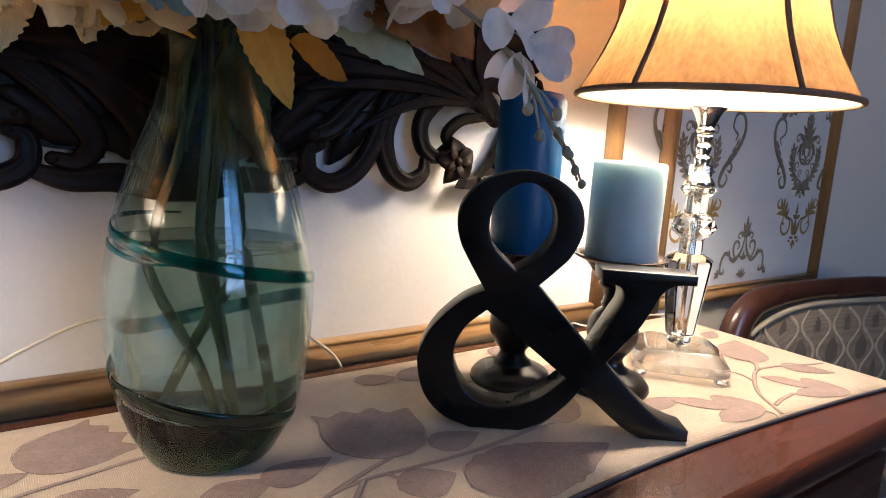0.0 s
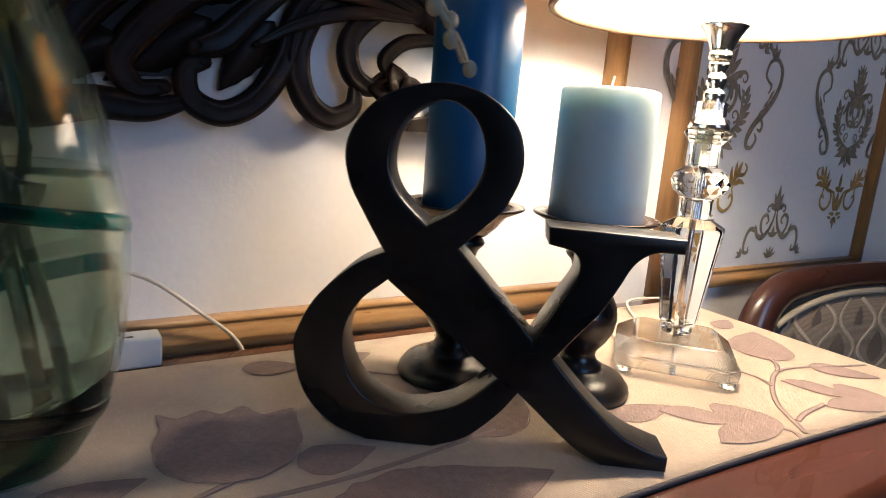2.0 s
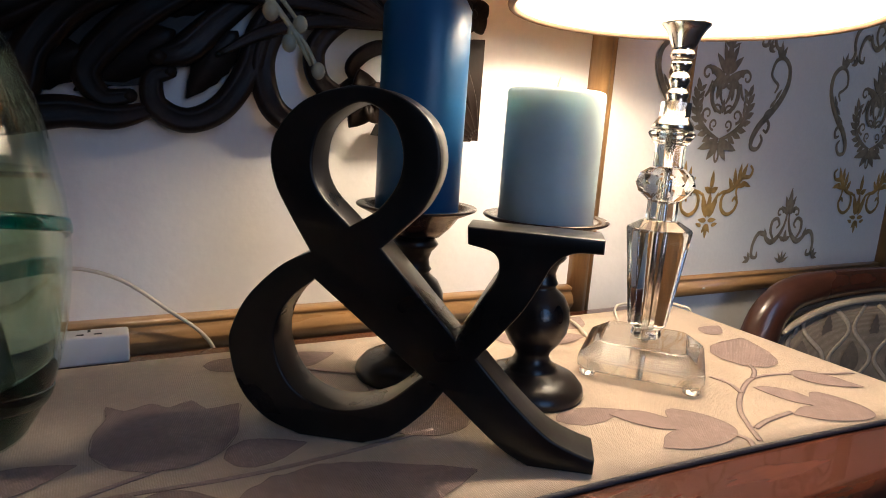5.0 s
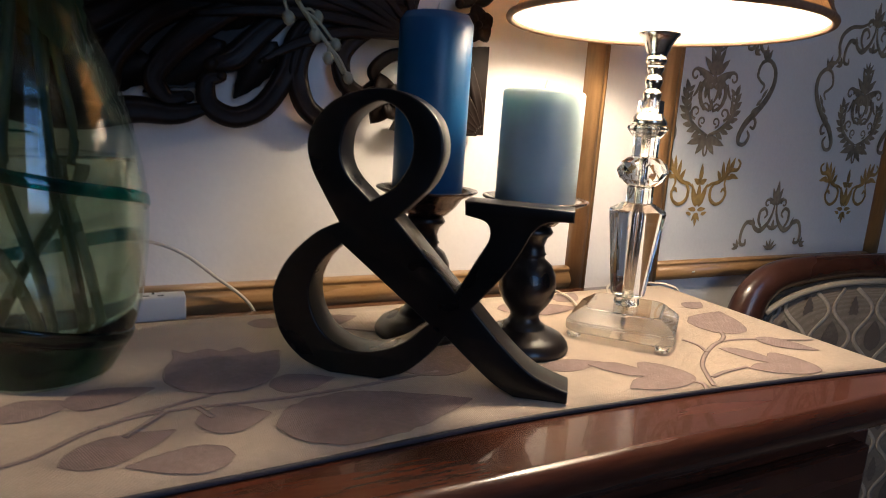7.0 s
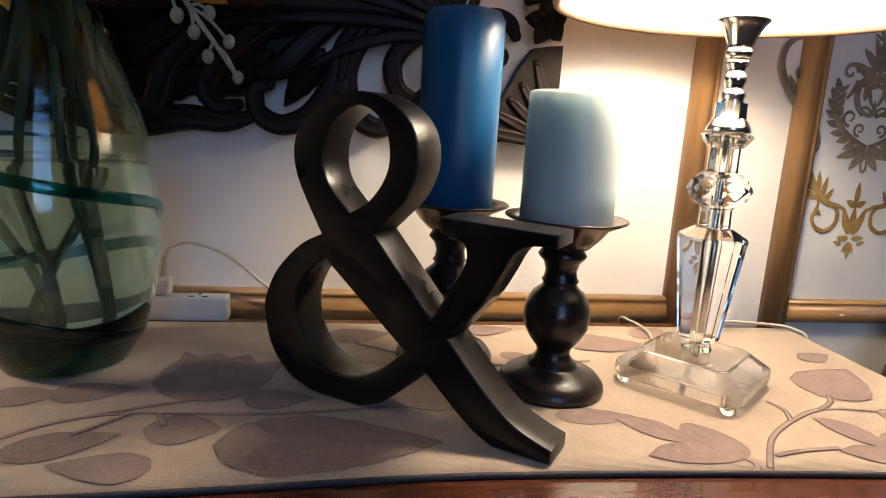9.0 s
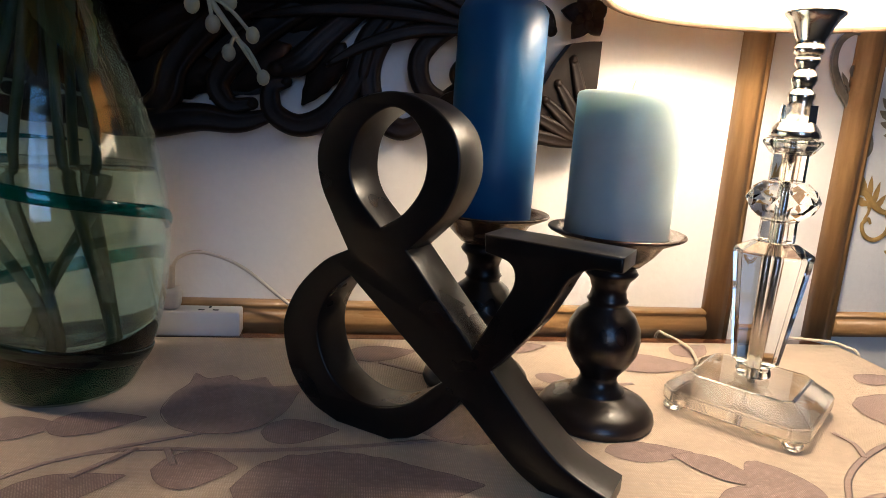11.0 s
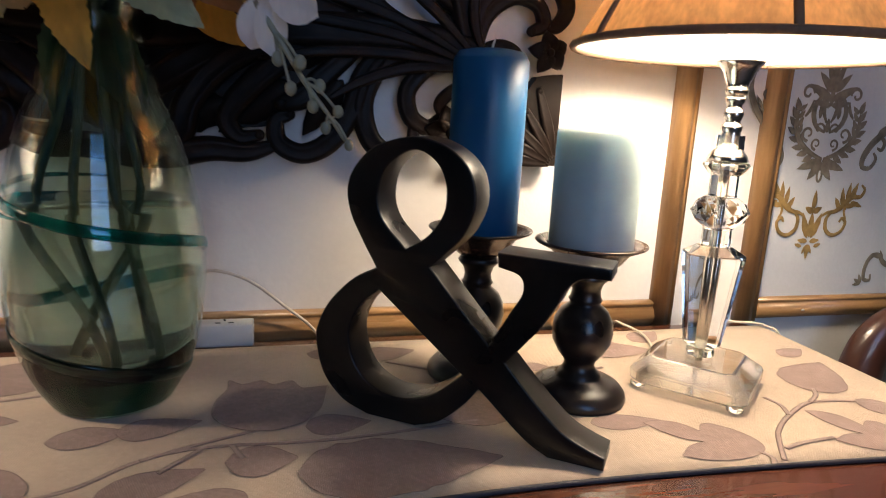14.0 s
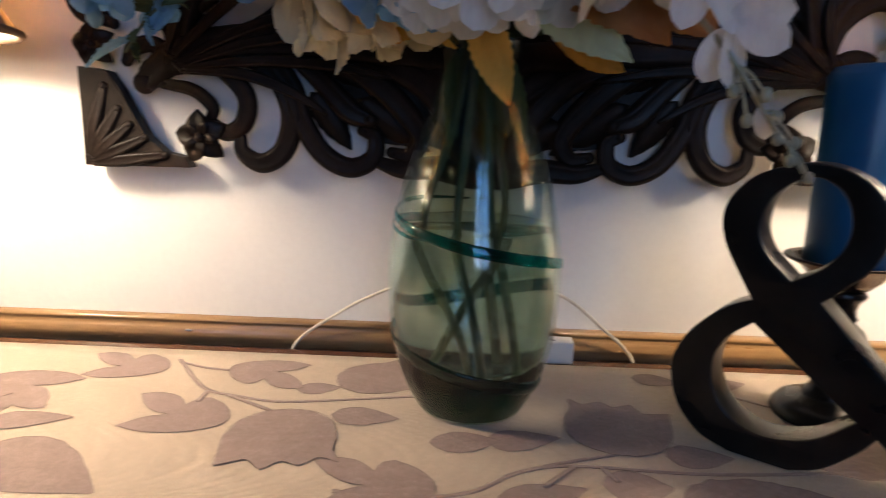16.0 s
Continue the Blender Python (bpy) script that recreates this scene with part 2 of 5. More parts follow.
def box(x0, x1, y0, y1, z0, z1, bevel=0.0, seg=2):
    bm = bmesh.new()
    bmesh.ops.create_cube(bm, size=1, matrix=Matrix.LocRotScale(((x0 + x1) / 2, (y0 + y1) / 2, (z0 + z1) / 2), None, (x1 - x0, y1 - y0, z1 - z0)))
    if bevel:
        bmesh.ops.bevel(bm, geom=bm.edges[:], offset=bevel, segments=seg, affect="EDGES", profile=0.6)
    return bm


def smooth_line(pts, steps=8, closed=False):
    """Catmull-Rom through the points, in as many dimensions as they have."""
    p = [np.array(q, float) for q in pts]
    n = len(p)
    out = []
    for i in range(n if closed else n - 1):
        a, b = p[i], p[(i + 1) % n]
        z = p[i - 1] if i or closed else 2 * a - b
        c = p[(i + 2) % n] if closed or i + 2 < n else 2 * b - a
        for k in range(steps):
            t = k / steps
            out.append(0.5 * (2 * a + (b - z) * t + (2 * z - 5 * a + 4 * b - c) * t * t + (3 * a - z - 3 * b + c) * t ** 3))
    if not closed:
        out.append(p[-1])
    return out


def tube(pts, radii, seg=8, steps=6, flat=1.0, up=(0, 0, 1), groove=0.0):
    """A tapering round or flattened rod along a smooth line. flat: its thickness along up, as a share of its width."""
    rows = smooth_line([(*q, r) for q, r in zip(pts, radii)], steps)
    bm = bmesh.new()
    rings = []
    for i, row in enumerate(rows):
        c = Vector(row[:3])
        d = (Vector(rows[min(i + 1, len(rows) - 1)][:3]) - Vector(rows[max(i - 1, 0)][:3])).normalized()
        side = d.cross(Vector(up))
        side = side.normalized() if side.length > 1e-4 else Vector((1, 0, 0))
        nrm = side.cross(d).normalized()
        rings.append([bm.verts.new(c + side * row[3] * math.cos(a) + nrm * row[3] * flat * math.sin(a) * (1 - groove * math.exp(-(math.cos(a) / 0.4) ** 2))) for a in (2 * math.pi * k / seg for k in range(seg))])
    for a, b in zip(rings, rings[1:]):
        for k in range(seg):
            bm.faces.new((a[k], a[(k + 1) % seg], b[(k + 1) % seg], b[k]))
    bm.faces.new(rings[0][::-1])
    bm.faces.new(rings[-1])
    bmesh.ops.recalc_face_normals(bm, faces=bm.faces[:])
    return bm


def merge(bms):
    whole = bmesh.new()
    for b in bms:
        me = bpy.data.meshes.new("t")
        b.to_mesh(me)
        b.free()
        whole.from_mesh(me)
        bpy.data.meshes.remove(me)
    return whole


def moved(bm, m):
    bm.transform(m)
    return bm


def blade(length, width, curl=0.3, fold=0.25, teeth=0, wave=0.0, rows=9, seed=1, blunt=0.8, vein=0.0):
    """A leaf or petal from the origin along +y, with a midrib fold, a curl and, where asked, a toothed or wavy edge and slanting veins."""
    bm = bmesh.new()
    across = [k / 4 for k in range(-4, 5)] if vein else (-1, -0.5, 0, 0.5, 1)
    grid = []
    for i in range(rows + 1):
        t = i / rows
        w = width * 0.5 * (math.sin(math.pi * min(1, t ** (0.75 if blunt > 0.6 else 1.2))) ** blunt if 0 < t < 1 else 0.04)
        if teeth and 0 < t < 1:
            w *= 1 + teeth * (0.5 if (i // (2 if vein else 1)) % 2 else -0.5)
        ang = curl * t
        y = length * (math.sin(ang) / curl if abs(curl) > 1e-3 else t)
        z = -length * ((1 - math.cos(ang)) / curl if abs(curl) > 1e-3 else 0)
        row = []
        for s in across:
            ridge = vein * (1 - abs(math.sin(math.pi * (7 * t - 1.6 * abs(s))))) * min(1, 4 * (1 - t)) + (vein * 1.5 if s == 0 else 0)
            row.append(bm.verts.new((w * s, y, z + abs(s) * w * fold + ridge + wave * width * math.sin(7 * t + 3 * s + seed) * abs(s))))
        grid.append(row)
    for a, b in zip(grid, grid[1:]):
        for k in range(len(across) - 1):
            bm.faces.new((a[k], a[k + 1], b[k + 1], b[k]))
    return bm


# ---- room ----
def slab(name, x0, x1, y0, y1, z0, z1, material, label, category="wall"):
    ob = part(name, box(x0, x1, y0, y1, z0, z1), material, None, "", False)
    return tagged(ob, label, category, "", "structure")


slab("floor", -2.2, 2.8, -2.0, 0.8, FLOOR - 0.1, FLOOR, M_FLOOR, "plain brownish tiled floor of the room", "floor")
# out of view; its grey is chosen to weaken the fill light
slab("ceiling", -2.2, 2.8, -2.0, 0.8, 2.5, 2.6, M_CEIL, "unseen plain ceiling, greyed to cut fill light", "ceiling")
slab("wall_north", -2.2, 2.8, WALL, 0.8, FLOOR, 2.5, M_WALL, "off-white painted wall behind the sideboard")
# side and south walls close the room unseen, darkened against bounce
slab("wall_west", -2.2, -2.0, -1.8, WALL, FLOOR, 2.5, M_DIMWALL, "unseen side wall of the room, dark taupe to cut fill light")
slab("wall_east", 2.6, 2.8, -1.8, WALL, FLOOR, 2.5, M_DIMWALL, "unseen side wall of the room, dark taupe to cut fill light")
wall_s = tagged(new("wall_south"), "unseen wall with a window opening, dark taupe to cut fill light", "wall", "", "structure")
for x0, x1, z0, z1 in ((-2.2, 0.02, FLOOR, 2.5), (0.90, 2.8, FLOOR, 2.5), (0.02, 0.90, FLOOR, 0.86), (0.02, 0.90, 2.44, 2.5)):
    part("wall_section", box(x0, x1, -2.0, -1.8, z0, z1), M_DIMWALL, wall_s, "", False)
win = tagged(new("window_1"), "white-framed window with daylight outside", "window", "", "structure")
for x0, x1, z0, z1 in ((0.02, 0.06, 0.86, 2.44), (0.86, 0.90, 0.86, 2.44), (0.06, 0.86, 0.86, 0.90), (0.06, 0.86, 2.40, 2.44), (0.445, 0.475, 0.90, 2.40), (0.06, 0.445, 1.40, 1.43), (0.475, 0.86, 1.40, 1.43), (0.06, 0.445, 1.90, 1.93), (0.475, 0.86, 1.90, 1.93)):
    part("window_frame", box(x0, x1, -1.92, -1.86, z0, z1, 0.004), M_FRAMEWHITE, win, "", False)
pane = part("pane", box(0.06, 0.86, -1.895, -1.89, 0.90, 2.40), M_PANE, win, "", False)


def moulding(name, x0, x1, z0, z1, material, parent):
    """A rounded timber moulding on the wall, with a bead along its inner edge."""
    w = min(x1 - x0, z1 - z0)
    prof = [(0, 0), (0, 0.006), (0.10, 0.009), (0.22, 0.013), (0.45, 0.016), (0.70, 0.013), (0.82, 0.009), (0.86, 0.011), (0.95, 0.011), (1, 0.006), (1, 0)]
    bm = bmesh.new()
    flat = x1 - x0 > z1 - z0
    ends = []
    for e in (0, 1):
        row = []
        for s, d in prof:
            if flat:
                row.append(bm.verts.new((x1 if e else x0, WALL - d, z0 + s * w)))
            else:
                row.append(bm.verts.new((x0 + s * w, WALL - d, z1 if e else z0)))
        ends.append(row)
    for k in range(len(prof) - 1):
        bm.faces.new((ends[0][k], ends[0][k + 1], ends[1][k + 1], ends[1][k]))
    bm.faces.new(ends[0])
    bm.faces.new(ends[1][::-1])
    bmesh.ops.recalc_face_normals(bm, faces=bm.faces[:])
    return part(name, bm, material, parent, "", True)


panel_a = tagged(new("trim_1"), "honey-brown wooden panel moulding on the white wall", "moulding", "", "structure")
moulding("lower_rail", -1.6, 0.690, 0.789, 0.8215, M_MOULD, panel_a)
moulding("stile", 0.690, 0.718, 0.789, 2.2, M_MOULD_UP, panel_a)
panel_b = tagged(new("trim_2"), "honey-brown wooden moulding round a wallpaper panel", "moulding", "", "structure")
moulding("stile", 0.811, 0.840, 0.792, 2.2, M_MOULD_UP, panel_b)
moulding("stile", 1.318, 1.346, 0.792, 2.2, M_MOULD_UP, panel_b)
moulding("lower_rail", 0.840, 1.318, 0.794, 0.821, M_MOULD, panel_b)
paper = part("wallpaper_panel", box(0.840, 1.318, WALL - 0.0015, WALL, 0.821, 2.2), M_PAPER, None, "", False)
tagged(paper, "pale grey wallpaper panel with dark gilt damask motifs", "wallpaper", "", "structure")


for cx, cz, trim in ((0.585, 0.804, panel_a), (0.905, 0.806, panel_b), (-0.165, 0.809, panel_a), (0.20, 0.806, panel_a), (1.10, 0.809, panel_b)):
    b = bmesh.new()
    bmesh.ops.create_icosphere(b, subdivisions=2, radius=1)
    b.transform(Matrix.Translation((cx, WALL - 0.0155, cz)) @ Matrix.Diagonal((0.0035, 0.0009, 0.0014, 1)))
    part("paint_chip", b, M_CEIL, trim)

# ---- sideboard and runner ----
side = thing("sideboard", 0.14, 0.41, FLOOR, "dark polished mahogany sideboard against the wall", "sideboard")
side.matrix_basis = Matrix.Identity(4)


def rounded_top(x0, x1, y0, y1, z0, z1):
    """A table top whose rim swells in a half-round over a small cove."""
    bm = bmesh.new()
    prof = [(0.0, 0.0), (0.004, 0.0), (0.009, -0.003), (0.013, -0.009), (0.014, -0.015), (0.011, -0.022), (0.004, -0.026), (0.002, -0.030), (-0.006, -0.034), (-0.012, z0 - z1)]
    r = 0.03
    rows = []
    for out, dz in prof:
        row = []
        for cx, cy, a0 in ((x1 - r, y0 + r, -90), (x1 - r, y1 - r, 0), (x0 + r, y1 - r, 90), (x0 + r, y0 + r, 180)):
            for k in range(7):
                a = radians(a0 + 15 * k)
                row.append(bm.verts.new((cx + (r - 0.014 + out) * math.cos(a), cy + (r - 0.014 + out) * math.sin(a), z1 + dz)))
        rows.append(row)
    n = len(rows[0])
    for a, b in zip(rows, rows[1:]):
        for k in range(n):
            bm.faces.new((a[k], a[(k + 1) % n], b[(k + 1) % n], b[k]))
    bm.faces.new(rows[0])
    bm.faces.new(rows[-1][::-1])
    bmesh.ops.recalc_face_normals(bm, faces=bm.faces[:])
    return bm


top = part("tabletop", rounded_top(-0.50, 0.812, 0.222, 0.583, TOP - 0.04, TOP), M_TABLE, side)
part("body", box(-0.47, 0.782, 0.262, 0.575, FLOOR + 0.10, TOP - 0.04, 0.004), M_TABLE, side, "", False)
for k in range(3):
    x0 = -0.455 + k * 0.411
    door = part("door", box(x0, x0 + 0.399, 0.250, 0.262, FLOOR + 0.13, TOP - 0.06, 0.004), M_TABLE, side, "", False)
for sx in (-0.44, 0.752):
    for sy in (0.29, 0.555):
        part("leg", moved(lathe([(0.02, 0), (0.026, 0.03), (0.018, 0.05), (0.028, 0.1)], 20), pose(sx, sy, FLOOR)), M_TABLE, side)

RUN0, RUN1 = -0.488, 0.8105


def front_edge(x):
    return 0.287 - 0.13 * (x - 0.38) ** 2 if x > 0.38 else 0.287 - 0.012 * min(1, (0.38 - x) / 0.2)


runner = new("table_runner")
tagged(runner, "beige woven table runner with mauve leaf pattern on the sideboard", "table runner")
bm = bmesh.new()
cols = []
xs = list(np.linspace(RUN0, RUN1 - 0.012, 60)) + [RUN1 - 0.006, RUN1 - 0.001, RUN1 + 0.0025, RUN1 + 0.0035, RUN1 + 0.0035, RUN1 + 0.004]
drops = [0] * 60 + [0.0, 0.0008, 0.004, 0.012, 0.03, 0.06]
for x, dz in zip(xs, drops):
    f = front_edge(x)
    cols.append([bm.verts.new((x, y, CLOTH - dz + 0.00012 * noise.noise((x * 9, y * 9, 3)))) for y in np.linspace(f, 0.555, 14)])
for a, b in zip(cols, cols[1:]):
    for k in range(13):
        bm.faces.new((a[k], b[k], b[k + 1], a[k + 1]))
ext = bmesh.ops.extrude_face_region(bm, geom=bm.faces[:])
bmesh.ops.translate(bm, vec=(0, 0, -0.0014), verts=[g for g in ext["geom"] if isinstance(g, bmesh.types.BMVert)])
bmesh.ops.recalc_face_normals(bm, faces=bm.faces[:])
part("cloth", bm, M_CLOTH, runner)
part("hem", tube([(x, front_edge(x) - 0.0008, CLOTH - 0.0002) for x in (RUN0, -0.2, 0.1, 0.25, 0.4, 0.55, 0.7, RUN1 - 0.006)], [0.0018] * 8, 8, 10), M_HEM, runner, "dark stitched hem")


MOTIFS = [0]


def motif(outline, x, y, size, turn, material=None):
    """A woven motif, a little proud of the cloth."""
    MOTIFS[0] = (MOTIFS[0] + 1) % 14
    bm = bmesh.new()
    ring = [Vector((px * size, py * size, 0)) for px, py in outline]
    vs = [bm.verts.new(v) for v in ring]
    for tri in tessellate_polygon([ring]):
        f = bm.faces.new([vs[k] for k in tri])
        f.normal_update()
        if f.normal.z < 0:
            f.normal_flip()
    e = bmesh.ops.extrude_face_region(bm, geom=bm.faces[:])
    bmesh.ops.translate(bm, vec=(0, 0, 0.0002), verts=[g for g in e["geom"] if isinstance(g, bmesh.types.BMVert)])
    bmesh.ops.recalc_face_normals(bm, faces=bm.faces[:])
    if not material:
        edge = [(px * size, py * size, 0) for px, py in outline]
        part("motif_outline", tube(edge + edge[:1], [0.00026] * (len(edge) + 1), 5, 3, 0.4), M_OUTLINE, runner, "", False, pose(x, y, CLOTH + 0.00032 + 0.00005 * MOTIFS[0], 0, 0, turn))
    return part("woven_motif", bm, material or M_MOTIF, runner, "", False, pose(x, y, CLOTH + 0.0001 + 0.00005 * MOTIFS[0], 0, 0, turn))


def cornered(pts, steps=6):
    """Smooth runs between corner points, which carry a third value of 1."""
    n = len(pts)
    first = next(i for i, p in enumerate(pts) if p[2])
    ring = [pts[(first + i) % n] for i in range(n + 1)]
    out, run = [], [ring[0]]
    for p in ring[1:]:
        run.append(p)
        if p[2]:
            line = smooth_line([q[:2] for q in run], steps) if len(run) > 2 else [np.array(q[:2], float) for q in run]
            out += [tuple(map(float, q)) for q in line[:-1]]
            run = [p]
    return out


def petal_outline(width=0.45, tip=1.0, jag=0.03, seed=0, steps=14):
    """A pointed leaf from (-0.5, 0) to (0.5, 0), with a slightly ragged edge."""
    rnd = random.Random(seed)
    up, down = [], []
    for i in range(steps + 1):
        t = i / steps
        w = width * 0.5 * math.sin(math.pi * t ** (0.72 * tip)) ** 0.9 if 0 < t < 1 else 0
        up.append((t - 0.5, w * (1 + rnd.uniform(-jag, jag))))
        down.append((t - 0.5, -w * (1 + rnd.uniform(-jag, jag))))
    return down + up[-2:0:-1]


def tulip_outline(seed=0):
    """A cup-shaped bloom, stalk at (-0.5, 0), with five ragged points."""
    edge = [(-0.5, 0), (-0.45, 0.22), (-0.28, 0.40), (0, 0.47), (0.22, 0.46), (0.42, 0.52), (0.35, 0.37), (0.47, 0.22), (0.40, 0.08), (0.52, -0.06), (0.37, -0.20), (0.46, -0.42), (0.28, -0.44), (0, -0.47), (-0.28, -0.40), (-0.45, -0.22)]
    return [(float(a), float(b)) for a, b in edge[::-1]][::-1]


def trefoil_outline(seed=0):
    """Three lobes that meet near the stalk."""
    pts = [(-0.52, 0.36, 1), (-0.36, 0.41, 0), (-0.16, 0.36, 0), (-0.01, 0.20, 1), (0.06, 0.33, 0), (0.16, 0.36, 1), (0.34, 0.24, 0), (0.47, 0.04, 0), (0.46, -0.14, 0), (0.28, -0.27, 0), (0.06, -0.33, 0), (-0.18, -0.34, 0), (-0.40, -0.27, 1), (-0.26, -0.10, 0), (-0.08, -0.01, 1), (-0.24, 0.04, 0), (-0.40, 0.18, 0)]
    pts = cornered(pts, 3)
    return pts


LEAVES = [(-0.155, 0.334, 0.118, -24, 0.52), (0.049, 0.428, 0.054, -3, 0.56), (0.001, 0.477, 0.038, 12, 0.60), (0.128, 0.395, 0.052, 8, 0.58), (0.172, 0.402, 0.056, 12, 0.55),
          (0.296, 0.388, 0.048, 2, 0.66), (0.178, 0.329, 0.064, 22, 0.50), (0.242, 0.346, 0.046, 0, 0.84), (0.208, 0.303, 0.056, 174, 0.55), (0.748, 0.413, 0.088, 38, 0.66),
          (0.302, 0.524, 0.044, -12, 0.60), (0.352, 0.520, 0.062, 10, 0.55), (0.478, 0.538, 0.050, 8, 0.55), (0.490, 0.468, 0.036, -30, 0.55), (0.514, 0.357, 0.058, -3, 0.42),
          (0.64, 0.535, 0.05, 30, 0.60), (0.06, 0.30, 0.06, 30, 0.60), (-0.30, 0.36, 0.09, 20, 0.54), (-0.40, 0.45, 0.08, -30, 0.60), (-0.36, 0.52, 0.06, 15, 0.60), (-0.203, 0.399, 0.062, 12, 0.46),
          (0.757, 0.338, 0.056, -52, 0.52), (0.774, 0.470, 0.040, 20, 0.55)]
for n, (x, y, s, a, w) in enumerate(LEAVES):
    motif(petal_outline(w, 0.86 + 0.07 * (n % 4), 0.035, n), x, y, s, a)
motif(petal_outline(0.52, 0.9, 0.05, 40, 20), 0.3325, 0.325, 0.137, -1)
motif(petal_outline(0.48, 1.0, 0.05, 41, 20), 0.580, 0.503, 0.095, -10)
for x, y, s, a in ((-0.008, 0.391, 0.088, -84), (0.246, 0.428, 0.087, 72), (0.047, 0.505, 0.072, 20), (0.405, 0.408, 0.08, 60), (-0.27, 0.42, 0.08, 100)):
    motif(tulip_outline(), x, y, s, a)
for x, y, s, a in ((-0.098, 0.418, 0.088, -2), (-0.185, 0.508, 0.080, 4), (-0.052, 0.508, 0.080, 176), (0.070, 0.334, 0.082, 5), (0.562, 0.318, 0.078, -10), (0.698, 0.306, 0.076, -30), (-0.245, 0.458, 0.09, 170)):
    motif(trefoil_outline(), x, y, s, a)
for n, pts in enumerate((((0.045, 0.325), (0.090, 0.322), (0.132, 0.331), (0.166, 0.358), (0.205, 0.369), (0.274, 0.366), (0.330, 0.369), (0.40, 0.378)), ((0.166, 0.358), (0.196, 0.372), (0.241, 0.389)),
            ((-0.145, 0.529), (-0.098, 0.469), (-0.063, 0.455), (-0.023, 0.448), (0.041, 0.460), (0.088, 0.469), (0.13, 0.468)), ((-0.137, 0.521), (-0.112, 0.511), (-0.088, 0.508)),
            ((-0.091, 0.441), (-0.091, 0.464)), ((-0.026, 0.430), (-0.072, 0.456)), ((0.586, 0.281), (0.592, 0.290), (0.588, 0.300)),
            ((0.598, 0.285), (0.612, 0.305), (0.628, 0.324), (0.657, 0.345), (0.695, 0.363), (0.730, 0.361), (0.765, 0.349), (0.800, 0.340)), ((0.612, 0.299), (0.632, 0.304), (0.664, 0.307)),
            ((0.657, 0.345), (0.664, 0.362), (0.661, 0.378)), ((0.695, 0.363), (0.712, 0.374), (0.722, 0.388)), ((0.35, 0.50), (0.40, 0.47), (0.47, 0.45), (0.55, 0.46)), ((0.18, 0.340), (0.205, 0.369)), ((0.230, 0.350), (0.222, 0.368)))):
    part("woven_stem", tube([(x, y, CLOTH + 0.00025 + 0.00005 * n) for x, y in pts], [0.0021] * len(pts), 6, 8, 0.09), M_STEM, runner)


# ---- ampersand ----
AMP0, AMP_TURN, AMP_DEPTH = (0.325, 0.393), -36.73, 0.030


AMP_A = [(20, 210, 0), (45, 205, 0), (63, 190, 0), (68, 168, 0), (61, 147, 0), (50, 134, 0), (37, 121, 1), (83, 72, 1), (96, 97, 0), (104, 113, 0), (101, 124, 0), (86, 128, 1),
         (85, 138, 1), (160, 137, 1), (160, 129, 1), (144, 128, 0), (134, 121, 0), (127, 107, 0), (119, 92, 0), (107, 76, 0), (96, 62, 1)]
AMP_B = [(120, 37, 0), (140, 20, 0), (155, 13, 0), (168, 9, 1), (168, 0, 1), (130, 0, 1), (112, 10, 0), (78, 39, 1), (68, 25, 0), (50, 8, 0), (31, 0, 1), (-9, 0, 1), (-31, 8, 0),
         (-48, 26, 0), (-55, 52, 0), (-52, 68, 0), (-42, 86, 0), (-23, 105, 0), (-5, 115, 1), (-18, 136, 0), (-27, 153, 0), (-30, 171, 0), (-24, 187, 0), (-8, 202, 0)]
AMP_UP = [(18, 132, 1), (0, 150, 0), (-5, 168, 0), (1, 188, 0), (21, 201, 0), (38, 194, 0), (46, 178, 0), (45, 160, 0), (34, 143, 0)]
AMP_LOW = [(-2, 99, 1), (-18, 84, 0), (-26, 64, 0), (-22, 42, 0), (-9, 26, 0), (14, 19, 0), (42, 27, 0), (65, 47, 1)]
cu = bpy.data.curves.new("ampersand", "CURVE")
cu.dimensions, cu.fill_mode, cu.extrude, cu.bevel_depth, cu.bevel_resolution = "2D", "BOTH", AMP_DEPTH / 2 - 0.0015, 0.0015, 2
cu.offset = -0.0015
for ring in (AMP_A + AMP_B, AMP_UP, AMP_LOW):
    line = cornered(ring)
    sp = cu.splines.new("POLY")
    sp.points.add(len(line) - 1)
    for p, (u, v) in zip(sp.points, line):
        p.co = (u / 1000, v / 1000, 0, 1)
    sp.use_cyclic_u = True
tmp = bpy.data.objects.new("tmp", cu)
scene.collection.objects.link(tmp)
me = bpy.data.meshes.new_from_object(tmp.evaluated_get(bpy.context.evaluated_depsgraph_get()))
bpy.data.objects.remove(tmp)
bm = bmesh.new()
bm.from_mesh(me)
bpy.data.meshes.remove(me)
bmesh.ops.remove_doubles(bm, verts=bm.verts[:], dist=0.00005)
bm.transform(Matrix.Translation((0, AMP_DEPTH / 2, 0)) @ pose(0, 0, 0, 90, 0, 0))
for f in bm.faces:
    f.smooth = True
for e in bm.edges:
    e.smooth = not (len(e.link_faces) == 2 and e.calc_face_angle() > radians(35))
amp = part("ampersand", bm, M_BLACK, None, "", False, pose(*AMP0, CLOTH + 0.0012, 0, 0, AMP_TURN))
for p in amp.data.polygons:
    p.use_smooth = True
tagged(amp, "black painted wooden ampersand sign standing on the runner", "ornament")


